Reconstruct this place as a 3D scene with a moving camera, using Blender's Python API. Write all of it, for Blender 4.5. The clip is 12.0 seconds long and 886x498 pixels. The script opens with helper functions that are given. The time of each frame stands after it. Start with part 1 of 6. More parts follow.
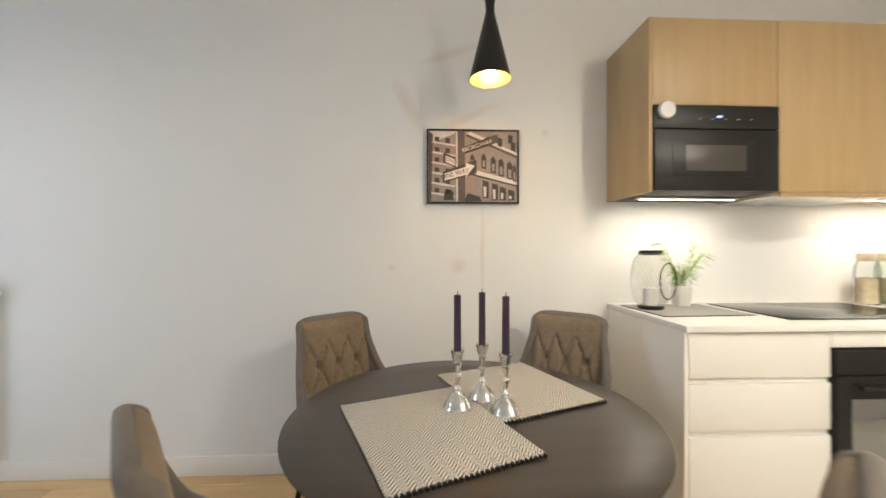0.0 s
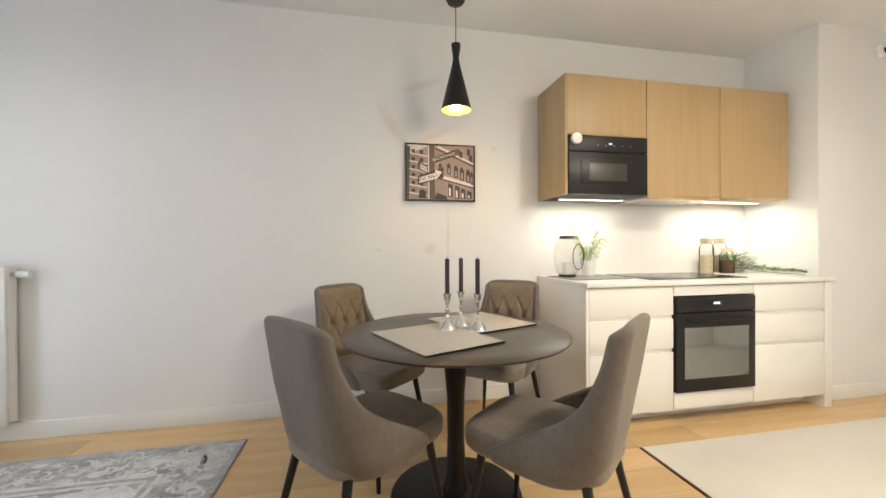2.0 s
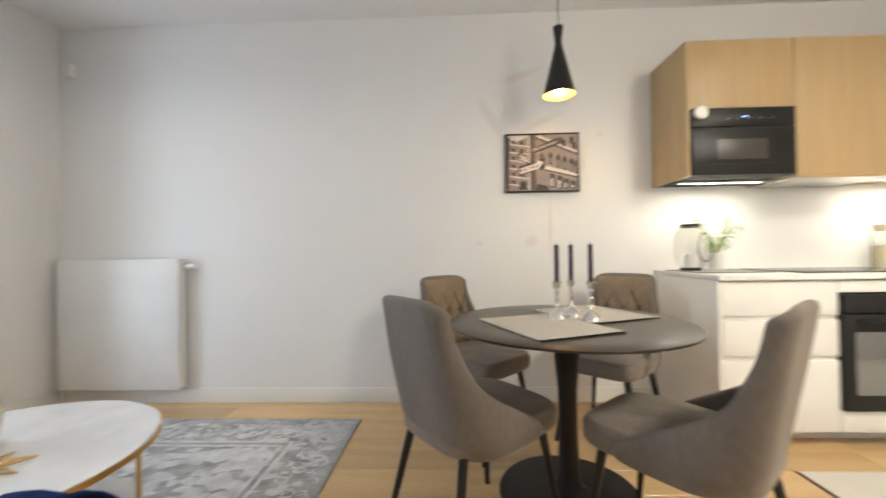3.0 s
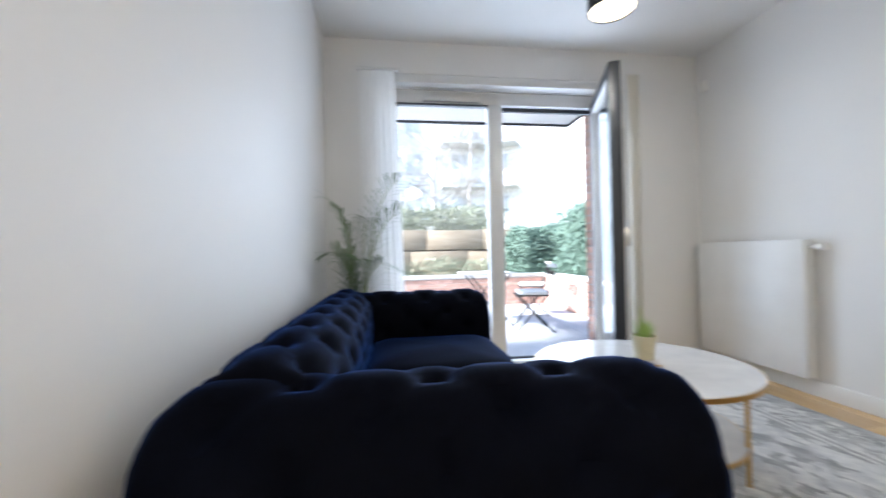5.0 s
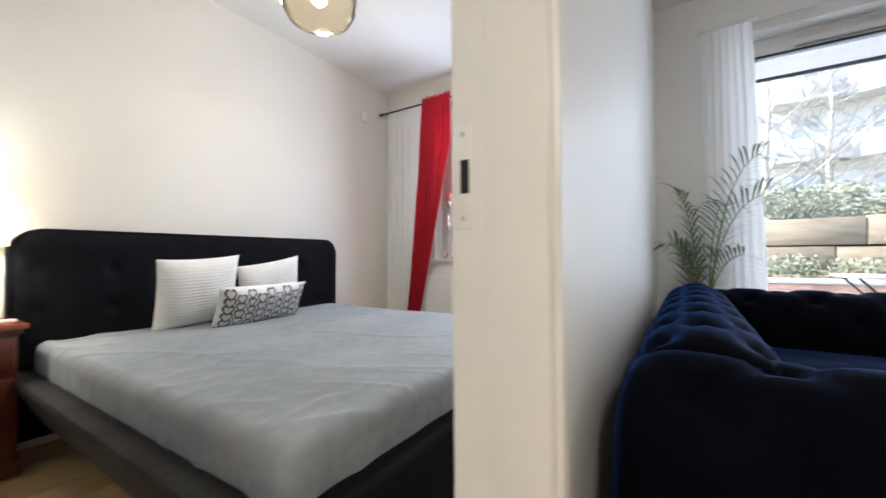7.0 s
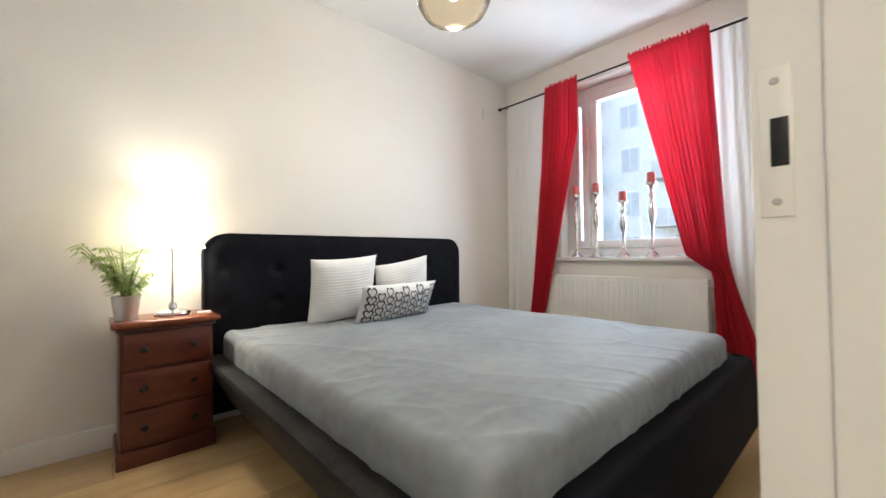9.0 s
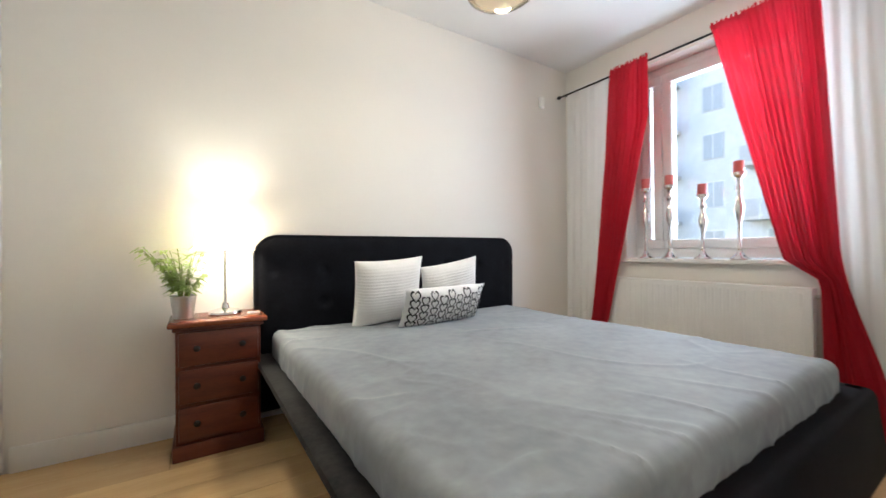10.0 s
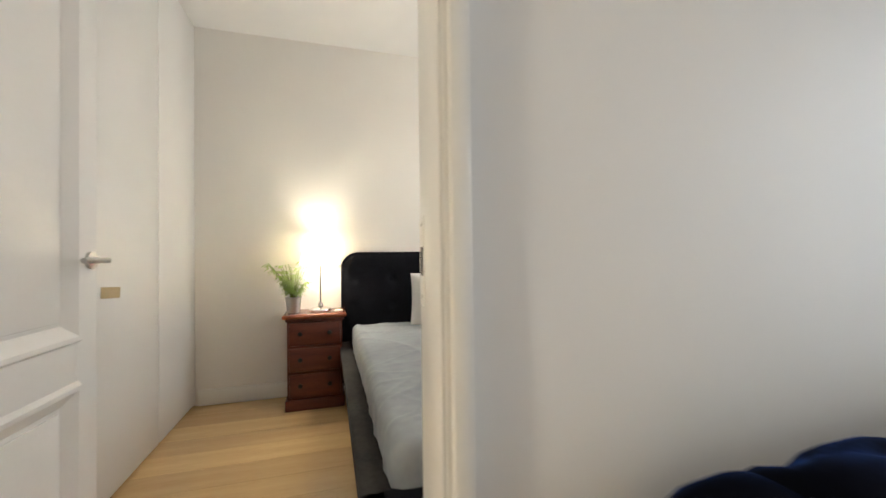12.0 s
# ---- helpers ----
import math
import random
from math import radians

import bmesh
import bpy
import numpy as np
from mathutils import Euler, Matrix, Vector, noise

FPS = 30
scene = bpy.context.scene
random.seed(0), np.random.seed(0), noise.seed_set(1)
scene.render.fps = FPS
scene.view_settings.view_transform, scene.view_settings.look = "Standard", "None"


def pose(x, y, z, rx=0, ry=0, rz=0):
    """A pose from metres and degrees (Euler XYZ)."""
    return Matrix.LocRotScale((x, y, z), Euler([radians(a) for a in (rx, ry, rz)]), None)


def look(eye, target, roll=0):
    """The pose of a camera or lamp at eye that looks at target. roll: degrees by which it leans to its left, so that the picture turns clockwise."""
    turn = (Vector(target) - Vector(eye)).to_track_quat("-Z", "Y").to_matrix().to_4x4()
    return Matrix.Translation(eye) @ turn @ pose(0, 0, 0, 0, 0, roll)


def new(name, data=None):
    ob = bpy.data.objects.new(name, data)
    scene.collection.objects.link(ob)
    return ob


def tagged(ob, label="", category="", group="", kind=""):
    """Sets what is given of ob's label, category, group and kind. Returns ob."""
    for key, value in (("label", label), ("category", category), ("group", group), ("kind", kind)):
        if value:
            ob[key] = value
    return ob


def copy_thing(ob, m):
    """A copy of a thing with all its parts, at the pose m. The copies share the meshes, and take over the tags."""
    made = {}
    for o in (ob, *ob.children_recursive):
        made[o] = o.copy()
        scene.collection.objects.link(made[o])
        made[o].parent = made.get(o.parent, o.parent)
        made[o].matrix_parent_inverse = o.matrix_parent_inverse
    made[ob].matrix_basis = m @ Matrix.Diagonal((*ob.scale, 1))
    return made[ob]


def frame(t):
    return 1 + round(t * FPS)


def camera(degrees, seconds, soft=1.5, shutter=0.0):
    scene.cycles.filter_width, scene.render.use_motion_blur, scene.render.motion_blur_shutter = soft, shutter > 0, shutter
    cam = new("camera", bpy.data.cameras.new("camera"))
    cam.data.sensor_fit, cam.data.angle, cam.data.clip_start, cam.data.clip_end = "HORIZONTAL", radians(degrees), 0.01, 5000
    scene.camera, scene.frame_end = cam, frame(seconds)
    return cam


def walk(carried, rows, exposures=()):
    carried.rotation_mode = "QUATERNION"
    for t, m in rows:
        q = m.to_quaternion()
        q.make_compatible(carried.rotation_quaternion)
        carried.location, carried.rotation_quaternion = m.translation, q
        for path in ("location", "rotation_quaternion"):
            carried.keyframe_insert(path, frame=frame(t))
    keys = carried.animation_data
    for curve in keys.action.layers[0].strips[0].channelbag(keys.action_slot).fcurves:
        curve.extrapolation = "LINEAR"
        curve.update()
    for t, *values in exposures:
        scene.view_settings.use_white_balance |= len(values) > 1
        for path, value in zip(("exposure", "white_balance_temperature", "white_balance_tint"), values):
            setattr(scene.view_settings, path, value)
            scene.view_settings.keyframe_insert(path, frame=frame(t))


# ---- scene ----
cam = camera(98.2, 12.0, shutter=0.5)
PATH = [
    (0, (0.115, -0.132, 1.189), (0.205, 1.866, 1.194), -0.0),
    (0.5, (0.014, -0.38, 1.209), (0.303, 1.599, 1.202), -0.3),
    (1, (-0.082, -0.56, 1.173), (0.286, 1.406, 1.172), -0.3),
    (1.5, (-0.124, -0.665, 1.144), (0.259, 1.298, 1.139), -0.4),
    (2, (-0.155, -0.735, 1.116), (0.241, 1.226, 1.104), -0.3),
    (2.5, (-0.203, -0.765, 1.075), (0.119, 1.209, 1.081), -0.4),
    (2.7, (-0.237, -0.747, 1.057), (-0.03, 1.242, 1.073), -0.6),
    (4.3, (-0.065, -0.656, 0.949), (-1.697, 0.499, 0.989), -1.8),
    (4.5, (-0.053, -0.686, 0.928), (-1.825, 0.241, 0.98), -1.7),
    (5, (0.0, -0.777, 0.969), (-1.982, -0.51, 0.995), -1.1),
    (5.5, (-0.051, -0.881, 0.938), (-2.038, -1.099, 0.988), -1.2),
    (6, (0.019, -0.927, 0.934), (-1.879, -1.556, 0.977), -0.6),
    (6.5, (0.06, -1.009, 0.93), (-1.736, -1.889, 0.97), -0.5),
    (6.7, (0.057, -1.041, 0.935), (-1.695, -2.006, 0.977), -0.7),
    (7, (0.096, -1.091, 0.922), (-1.589, -2.169, 0.957), -0.4),
    (7.5, (0.155, -1.169, 0.919), (-1.436, -2.381, 0.951), -0.3),
    (9.5, (0.074, -1.33, 0.937), (-1.159, -2.904, 0.961), -0.7),
    (10, (-0.029, -1.351, 0.969), (-1.117, -3.029, 0.977), -0.5),
    (10.5, (-0.104, -1.33, 0.987), (-0.974, -3.131, 0.986), -0.5),
    (11, (-0.151, -1.228, 0.97), (-0.81, -3.116, 0.992), -0.5),
    (11.5, (-0.192, -1.034, 0.986), (-0.785, -2.943, 1.021), -0.9),
    (12, (-0.229, -0.731, 1.045), (-0.797, -2.645, 1.073), -0.7),
]
walk(cam, [(t, look(eye, target, roll)) for t, eye, target, roll in PATH], [(0, 1.94, 6100, 10), (2.7, 2.10, 6020, 10), (4.3, 2.08, 5560, 10), (6.5, 1.90, 5720, 10), (9.5, 1.93, 6000, 9), (10.5, 1.90, 5950, 9), (11.4, 1.68, 6250, 9), (12, 1.76, 6300, 9)])

# ---- light ----
world = bpy.data.worlds.new("sky")
scene.world = world
world.use_nodes = True
wn = world.node_tree.nodes
sky = wn.new("ShaderNodeTexSky")
sky.sky_type, sky.sun_disc, sky.sun_elevation, sky.sun_rotation = "NISHITA", False, radians(38), radians(158)
world.node_tree.links.new(sky.outputs[0], wn["Background"].inputs[0])
wn["Background"].inputs[1].default_value = 0.15
sun = new("sun", bpy.data.lights.new("sun", "SUN"))
sun.data.energy, sun.data.angle, sun.data.color = 5.0, radians(8), (1.0, 0.96, 0.9)
sun.matrix_world = look((0, -28, 26), (-6, 2, 0))


def lamp_light(kind, energy, colour, m, size=0.05, size_y=None, spread=None):
    data = bpy.data.lights.new("bulb", kind)
    data.energy, data.color = energy, colour
    if kind == "AREA":
        data.size = size
        if size_y:
            data.shape, data.size_y = "RECTANGLE", size_y
        if spread:
            data.spread = radians(spread)
    else:
        data.shadow_soft_size = size
    ob = new("bulb", data)
    ob.matrix_world = m
    return ob


WARM, WARMER, DAY = (1.0, 0.89, 0.70), (1.0, 0.755, 0.46), (0.80, 0.90, 1.0)
# two area lamps added in the window openings to stand in for sky light
lamp_light("AREA", 10.8, DAY, look((-3.36, 0.2, 1.25), (0, 0.2, 1.0)), 1.75, 2.1)
lamp_light("AREA", 17, DAY, look((-3.36, -2.6, 1.65), (0, -2.6, 1.2)), 1.1, 1.4)
lamp_light("AREA", 1.6, WARM, look((-2.11, 0.55, 2.30), (-2.11, 0.551, 0)), 0.12, 0.12)
# fill light for the kitchen side, added above the hall floor out of view
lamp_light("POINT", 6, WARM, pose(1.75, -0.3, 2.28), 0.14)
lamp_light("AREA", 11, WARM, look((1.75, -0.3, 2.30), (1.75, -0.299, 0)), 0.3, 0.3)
lamp_light("POINT", 4.5, WARMER, pose(0.411, 1.624, 2.07), 0.03)
lamp_light("AREA", 0.75, WARM, look((1.42, 1.74, 1.435), (1.42, 1.74, 0)), 0.55, 0.02)
lamp_light("AREA", 0.95, WARM, look((2.62, 1.74, 1.435), (2.62, 1.74, 0)), 0.55, 0.02)
lamp_light("POINT", 4.4, WARM, pose(-0.165, -3.68, 1.10), 0.05)
lamp_light("POINT", 0.9, WARM, pose(-1.2, -2.66, 2.26), 0.06)
lamp_light("AREA", 2.8, WARM, look((-1.2, -2.66, 2.20), (-1.2, -2.659, 0)), 0.28, 0.28)


# ---- materials ----
def mat(name, colour, rough=0.6, metal=0.0, other=None, scale=4.0, fine=60.0, bump=0.1, stretch=None, sheen=0.0, mix=0.5, per_object=0.0, spec=0.5):
    """A procedural surface: two tints mixed by coarse and fine noise, with relief."""
    m = bpy.data.materials.new(name)
    m.use_nodes = True
    n, ln = m.node_tree.nodes, m.node_tree.links
    b = n["Principled BSDF"]
    tc = n.new("ShaderNodeTexCoord")
    mp = n.new("ShaderNodeMapping")
    ln.new(tc.outputs["Object"], mp.inputs[0])
    if stretch:
        mp.inputs["Scale"].default_value = stretch
    big, small = n.new("ShaderNodeTexNoise"), n.new("ShaderNodeTexNoise")
    big.inputs["Scale"].default_value, small.inputs["Scale"].default_value = scale, fine
    big.inputs["Detail"].default_value = 4
    ln.new(mp.outputs[0], big.inputs["Vector"])
    ln.new(mp.outputs[0], small.inputs["Vector"])
    other = other or tuple(c * 0.86 for c in colour)
    ramp = n.new("ShaderNodeValToRGB")
    ramp.color_ramp.elements[0].position, ramp.color_ramp.elements[1].position = 0.5 - mix / 2.5, 0.5 + mix / 2.5
    ramp.color_ramp.elements[0].color, ramp.color_ramp.elements[1].color = (*other, 1), (*colour, 1)
    add = n.new("ShaderNodeMath")
    add.operation = "MULTIPLY_ADD"
    add.inputs[1].default_value = 0.35
    ln.new(small.outputs[0], add.inputs[0])
    sub = n.new("ShaderNodeMath")
    sub.operation = "MULTIPLY"
    sub.inputs[1].default_value = 0.65
    ln.new(big.outputs[0], sub.inputs[0])
    ln.new(sub.outputs[0], add.inputs[2])
    ln.new(add.outputs[0], ramp.inputs[0])
    out = ramp.outputs[0]
    if per_object:
        info, hsv, mr = n.new("ShaderNodeObjectInfo"), n.new("ShaderNodeHueSaturation"), n.new("ShaderNodeMapRange")
        mr.inputs["To Min"].default_value, mr.inputs["To Max"].default_value = 1 - per_object, 1 + per_object
        ln.new(info.outputs["Random"], mr.inputs[0])
        ln.new(mr.outputs[0], hsv.inputs["Value"])
        ln.new(out, hsv.inputs["Color"])
        out = hsv.outputs[0]
    ln.new(out, b.inputs["Base Color"])
    b.inputs["Roughness"].default_value, b.inputs["Metallic"].default_value = rough, metal
    b.inputs["Specular IOR Level"].default_value = spec
    if sheen:
        b.inputs["Sheen Weight"].default_value, b.inputs["Sheen Roughness"].default_value = sheen, 0.35
        b.inputs["Sheen Tint"].default_value = (*[min(1, c * 2 + 0.2) for c in colour], 1)
    if bump:
        bp = n.new("ShaderNodeBump")
        bp.inputs["Strength"].default_value, bp.inputs["Distance"].default_value = bump, 0.01
        ln.new(add.outputs[0], bp.inputs["Height"])
        ln.new(bp.outputs[0], b.inputs["Normal"])
    return m


def glass(name, colour=(1, 1, 1), rough=0.0, ior=1.45):
    m = bpy.data.materials.new(name)
    m.use_nodes = True
    n, ln = m.node_tree.nodes, m.node_tree.links
    n.remove(n["Principled BSDF"])
    mixer, gl, tr = n.new("ShaderNodeMixShader"), n.new("ShaderNodeBsdfGlossy"), n.new("ShaderNodeBsdfTransparent")
    tr.inputs[0].default_value = (*colour, 1)
    gl.inputs["Roughness"].default_value = rough
    fr = n.new("ShaderNodeFresnel")
    fr.inputs[0].default_value = ior
    ln.new(fr.outputs[0], mixer.inputs[0])
    ln.new(tr.outputs[0], mixer.inputs[1])
    ln.new(gl.outputs[0], mixer.inputs[2])
    ln.new(mixer.outputs[0], n["Material Output"].inputs[0])
    return m


def cloth_sheer(name, colour, through_part, see=0.2):
    m = bpy.data.materials.new(name)
    m.use_nodes = True
    n, ln = m.node_tree.nodes, m.node_tree.links
    b = n["Principled BSDF"]
    b.inputs["Base Color"].default_value, b.inputs["Roughness"].default_value = (*colour, 1), 0.85
    wv = n.new("ShaderNodeTexNoise")
    wv.inputs["Scale"].default_value = 220
    bp = n.new("ShaderNodeBump")
    bp.inputs["Strength"].default_value, bp.inputs["Distance"].default_value = 0.2, 0.003
    ln.new(wv.outputs[0], bp.inputs["Height"])
    ln.new(bp.outputs[0], b.inputs["Normal"])
    tl, tp, m1, m2 = n.new("ShaderNodeBsdfTranslucent"), n.new("ShaderNodeBsdfTransparent"), n.new("ShaderNodeMixShader"), n.new("ShaderNodeMixShader")
    tl.inputs[0].default_value = (*colour, 1)
    m1.inputs[0].default_value, m2.inputs[0].default_value = through_part, see
    ln.new(b.outputs[0], m1.inputs[1])
    ln.new(tl.outputs[0], m1.inputs[2])
    ln.new(m1.outputs[0], m2.inputs[1])
    ln.new(tp.outputs[0], m2.inputs[2])
    ln.new(m2.outputs[0], n["Material Output"].inputs[0])
    return m


def glow(name, colour, strength):
    m = mat(name, colour, 0.5, bump=0)
    b = m.node_tree.nodes["Principled BSDF"]
    b.inputs["Emission Color"].default_value, b.inputs["Emission Strength"].default_value = (*colour, 1), strength
    return m


PAINT = mat("wall paint", (0.82, 0.805, 0.79), 0.55, other=(0.77, 0.755, 0.735), scale=1.3, fine=180, bump=0.05)
PAINT_MARKED = mat("wall paint with old marks", (0.80, 0.785, 0.765), 0.55, other=(0.77, 0.755, 0.735), scale=1.3, fine=180, bump=0.05)


def add_marks(m, spots, colour, amount):
    """Old stains and filled cracks: noise-edged blotches round the given places."""
    n, ln_ = m.node_tree.nodes, m.node_tree.links
    b = n["Principled BSDF"]
    src = b.inputs["Base Color"].links[0].from_socket
    tc = n.new("ShaderNodeTexCoord")
    nz = n.new("ShaderNodeTexNoise")
    nz.inputs["Scale"].default_value, nz.inputs["Detail"].default_value = 5.5, 6
    ln_.new(tc.outputs["Object"], nz.inputs["Vector"])
    for (cx, cy, cz), (half, thick), slope, reach in spots:
        mp = n.new("ShaderNodeMapping")
        mp.vector_type = "TEXTURE"
        mp.inputs["Location"].default_value = (cx, cy, cz)
        mp.inputs["Rotation"].default_value = (0, -radians(slope), 0)
        mp.inputs["Scale"].default_value = (half, 1, thick)
        ln_.new(tc.outputs["Object"], mp.inputs[0])
        wob = n.new("ShaderNodeMixRGB")
        wob.blend_type, wob.inputs[0].default_value = "ADD", 0.5
        ln_.new(mp.outputs[0], wob.inputs[1])
        ln_.new(nz.outputs["Color"], wob.inputs[2])
        ds = n.new("ShaderNodeVectorMath")
        ds.operation = "LENGTH"
        ln_.new(wob.outputs[0], ds.inputs[0])
        mr = n.new("ShaderNodeMapRange")
        mr.inputs["From Min"].default_value, mr.inputs["From Max"].default_value = reach, reach * 0.35
        mr.inputs["To Max"].default_value = amount
        ln_.new(ds.outputs["Value"], mr.inputs[0])
        mx = n.new("ShaderNodeMixRGB")
        mx.inputs[2].default_value = (*colour, 1)
        ln_.new(mr.outputs[0], mx.inputs[0])
        ln_.new(src, mx.inputs[1])
        src = mx.outputs[0]
    ln_.new(src, b.inputs["Base Color"])


add_marks(PAINT_MARKED, [((0.28, 1.955, 2.28), (0.22, 0.035), 19, 1.0), ((0.06, 1.955, 1.93), (0.20, 0.05), -60, 1.0), ((0.40, 1.955, 1.95), (0.26, 0.035), 25, 1.0), ((0.42, 1.955, 1.27), (0.30, 0.018), 90, 1.0),
                         ((0.78, 1.955, 1.84), (0.03, 0.03), 0, 1.0), ((-0.06, 1.955, 1.10), (0.03, 0.02), 0, 1.0), ((0.30, 1.955, 1.12), (0.06, 0.05), 30, 1.0)],
          (0.62, 0.50, 0.40), 0.36)
SATIN = mat("satin wall paint", (0.81, 0.79, 0.77), 0.48, other=(0.79, 0.77, 0.75), scale=1.3, fine=180, bump=0.02, spec=0.4)
PAINT_BED = mat("bedroom wall paint", (0.80, 0.77, 0.72), 0.6, other=(0.77, 0.74, 0.69), scale=1.1, fine=150, bump=0.06)
CEIL = mat("ceiling paint", (0.86, 0.85, 0.84), 0.8, other=(0.80, 0.79, 0.77), scale=2, fine=200, bump=0.05)
TRIM = mat("white trim lacquer", (0.80, 0.785, 0.75), 0.35, scale=3, fine=90, bump=0.02, other=(0.77, 0.755, 0.72))
OAK = mat("oak plank", (0.68, 0.475, 0.24), 0.24, other=(0.55, 0.36, 0.165), scale=2.2, fine=26, bump=0.05, stretch=(0.6, 7, 3), per_object=0.13)
OAK_CAB = mat("oak veneer", (0.50, 0.355, 0.18), 0.45, other=(0.44, 0.30, 0.145), scale=3, fine=40, bump=0.05, stretch=(9, 5, 0.5))
SUBFLOOR = mat("joint", (0.22, 0.12, 0.05), 0.8)
TILE = mat("beige hall tile", (0.66, 0.63, 0.57), 0.3, other=(0.60, 0.565, 0.50), scale=2.5, fine=70, bump=0.02)
WHITE = mat("white lacquer front", (0.82, 0.80, 0.76), 0.3, scale=2, fine=120, bump=0.01, other=(0.80, 0.78, 0.74))
WORKTOP = mat("white laminate worktop", (0.80, 0.78, 0.74), 0.35, scale=6, fine=200, bump=0.02)
BLACKGLASS = mat("black glass", (0.012, 0.011, 0.010), 0.15, scale=2, fine=50, bump=0, spec=1.0)
BLACKGLASS.node_tree.nodes["Principled BSDF"].inputs["IOR"].default_value = 1.45
OVENGLASS = mat("coated oven glass", (0.016, 0.014, 0.011), 0.07, scale=2, fine=50, bump=0, spec=1.0)
OVENGLASS.node_tree.nodes["Principled BSDF"].inputs["IOR"].default_value = 2.3
BLACK = mat("black matt metal", (0.012, 0.011, 0.010), 0.42, scale=5, fine=150, bump=0.03, spec=0.35)
DARKTABLE = mat("dark stained tabletop", (0.060, 0.046, 0.034), 0.33, other=(0.038, 0.029, 0.021), scale=3, fine=60, bump=0.05, stretch=(1, 9, 1))
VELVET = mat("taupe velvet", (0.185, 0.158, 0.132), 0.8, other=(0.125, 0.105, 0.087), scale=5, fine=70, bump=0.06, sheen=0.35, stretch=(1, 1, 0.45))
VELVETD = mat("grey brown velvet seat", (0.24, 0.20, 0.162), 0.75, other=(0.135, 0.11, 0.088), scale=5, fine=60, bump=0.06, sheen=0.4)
NAVY = mat("navy velvet", (0.0028, 0.0034, 0.0075), 0.8, other=(0.0018, 0.0019, 0.0032), scale=5, fine=60, bump=0.08, spec=0.03, sheen=0.5)
NAVY.node_tree.nodes["Principled BSDF"].inputs["Sheen Tint"].default_value = (0.03, 0.11, 0.46, 1)
NAVY.node_tree.nodes["Principled BSDF"].inputs["Sheen Roughness"].default_value = 0.28
# the chair velvet once more, with warm lamplight put into its colour
PADVELVET_LIT = mat("warm lit velvet back pad", (0.27, 0.20, 0.125), 0.8, other=(0.16, 0.115, 0.072), scale=6, fine=60, bump=0.06, sheen=0.3)
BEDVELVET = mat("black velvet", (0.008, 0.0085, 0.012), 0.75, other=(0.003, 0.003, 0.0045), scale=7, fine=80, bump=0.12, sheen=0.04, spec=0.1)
# bed velvet made paler: lamplight on the side rails is in the colour
RAILVELVET_LIT = mat("lamplit black velvet", (0.036, 0.033, 0.031), 0.7, other=(0.010, 0.0095, 0.0105), scale=4.5, fine=50, bump=0.15, sheen=0.15, spec=0.15, mix=0.35)
SHEET = mat("grey velour cover", (0.31, 0.333, 0.352), 0.7, other=(0.18, 0.195, 0.21), scale=2.4, fine=22, bump=0.05, sheen=0.3, mix=0.5)
LINEN = mat("white cotton", (0.88, 0.865, 0.84), 0.9, scale=8, fine=160, bump=0.3)
STEEL = mat("polished silver", (0.75, 0.74, 0.72), 0.16, 1.0, scale=10, fine=90, bump=0.02)
BRUSHED = mat("brushed steel", (0.62, 0.61, 0.58), 0.32, 1.0, scale=10, fine=120, bump=0.03)
GOLD = mat("gold metal", (0.72, 0.48, 0.18), 0.28, 1.0, scale=10, fine=90, bump=0.02)
CANDLE = mat("dark plum wax", (0.045, 0.022, 0.04), 0.45, scale=8, fine=80, bump=0.03)
REDWAX = mat("red wax", (0.62, 0.15, 0.14), 0.5, scale=8, fine=80, bump=0.03)
MAHOG = mat("mahogany stained wood", (0.135, 0.030, 0.014), 0.33, other=(0.058, 0.013, 0.008), scale=4, fine=40, bump=0.06, stretch=(1, 1, 7))
LEAF = mat("leaf green", (0.46, 0.60, 0.17), 0.5, other=(0.30, 0.44, 0.11), scale=14, fine=80, bump=0.05)
PALM = mat("palm leaf", (0.13, 0.21, 0.075), 0.5, other=(0.06, 0.115, 0.035), scale=10, fine=80, bump=0.05)
STEM = mat("stem", (0.22, 0.27, 0.07), 0.6, scale=10, fine=80)
SOIL = mat("soil", (0.035, 0.022, 0.014), 0.95, scale=20, fine=120, bump=0.5)
PVC = mat("white window frame", (0.78, 0.77, 0.76), 0.3, scale=3, fine=120, bump=0.01)
ANTHRA = mat("anthracite profile", (0.03, 0.033, 0.04), 0.4, scale=5, fine=120, bump=0.02)
RADIATOR = mat("radiator enamel", (0.82, 0.81, 0.79), 0.3, scale=3, fine=120, bump=0.01)
MARBLE = mat("white marble", (0.78, 0.775, 0.77), 0.15, other=(0.60, 0.60, 0.62), scale=3.2, fine=9, bump=0.0, mix=0.4)
BRICK = mat("red brick", (0.48, 0.31, 0.25), 0.85, other=(0.36, 0.21, 0.16), scale=9, fine=70, bump=0.4, per_object=0.22)
MORTAR = mat("mortar", (0.42, 0.39, 0.35), 0.95, scale=15, fine=120, bump=0.3)
COPING = mat("light stone coping", (0.62, 0.61, 0.58), 0.8, scale=6, fine=80, bump=0.2)
PAVER = mat("terrace paver", (0.60, 0.60, 0.61), 0.8, other=(0.50, 0.50, 0.51), scale=5, fine=90, bump=0.2, per_object=0.06)
RENDERW = mat("pale render", (0.85, 0.85, 0.85), 0.9, scale=2, fine=60, bump=0.2)
HEDGE = mat("hedge foliage", (0.16, 0.235, 0.175), 0.7, other=(0.085, 0.135, 0.10), scale=3, fine=30, bump=0.1)
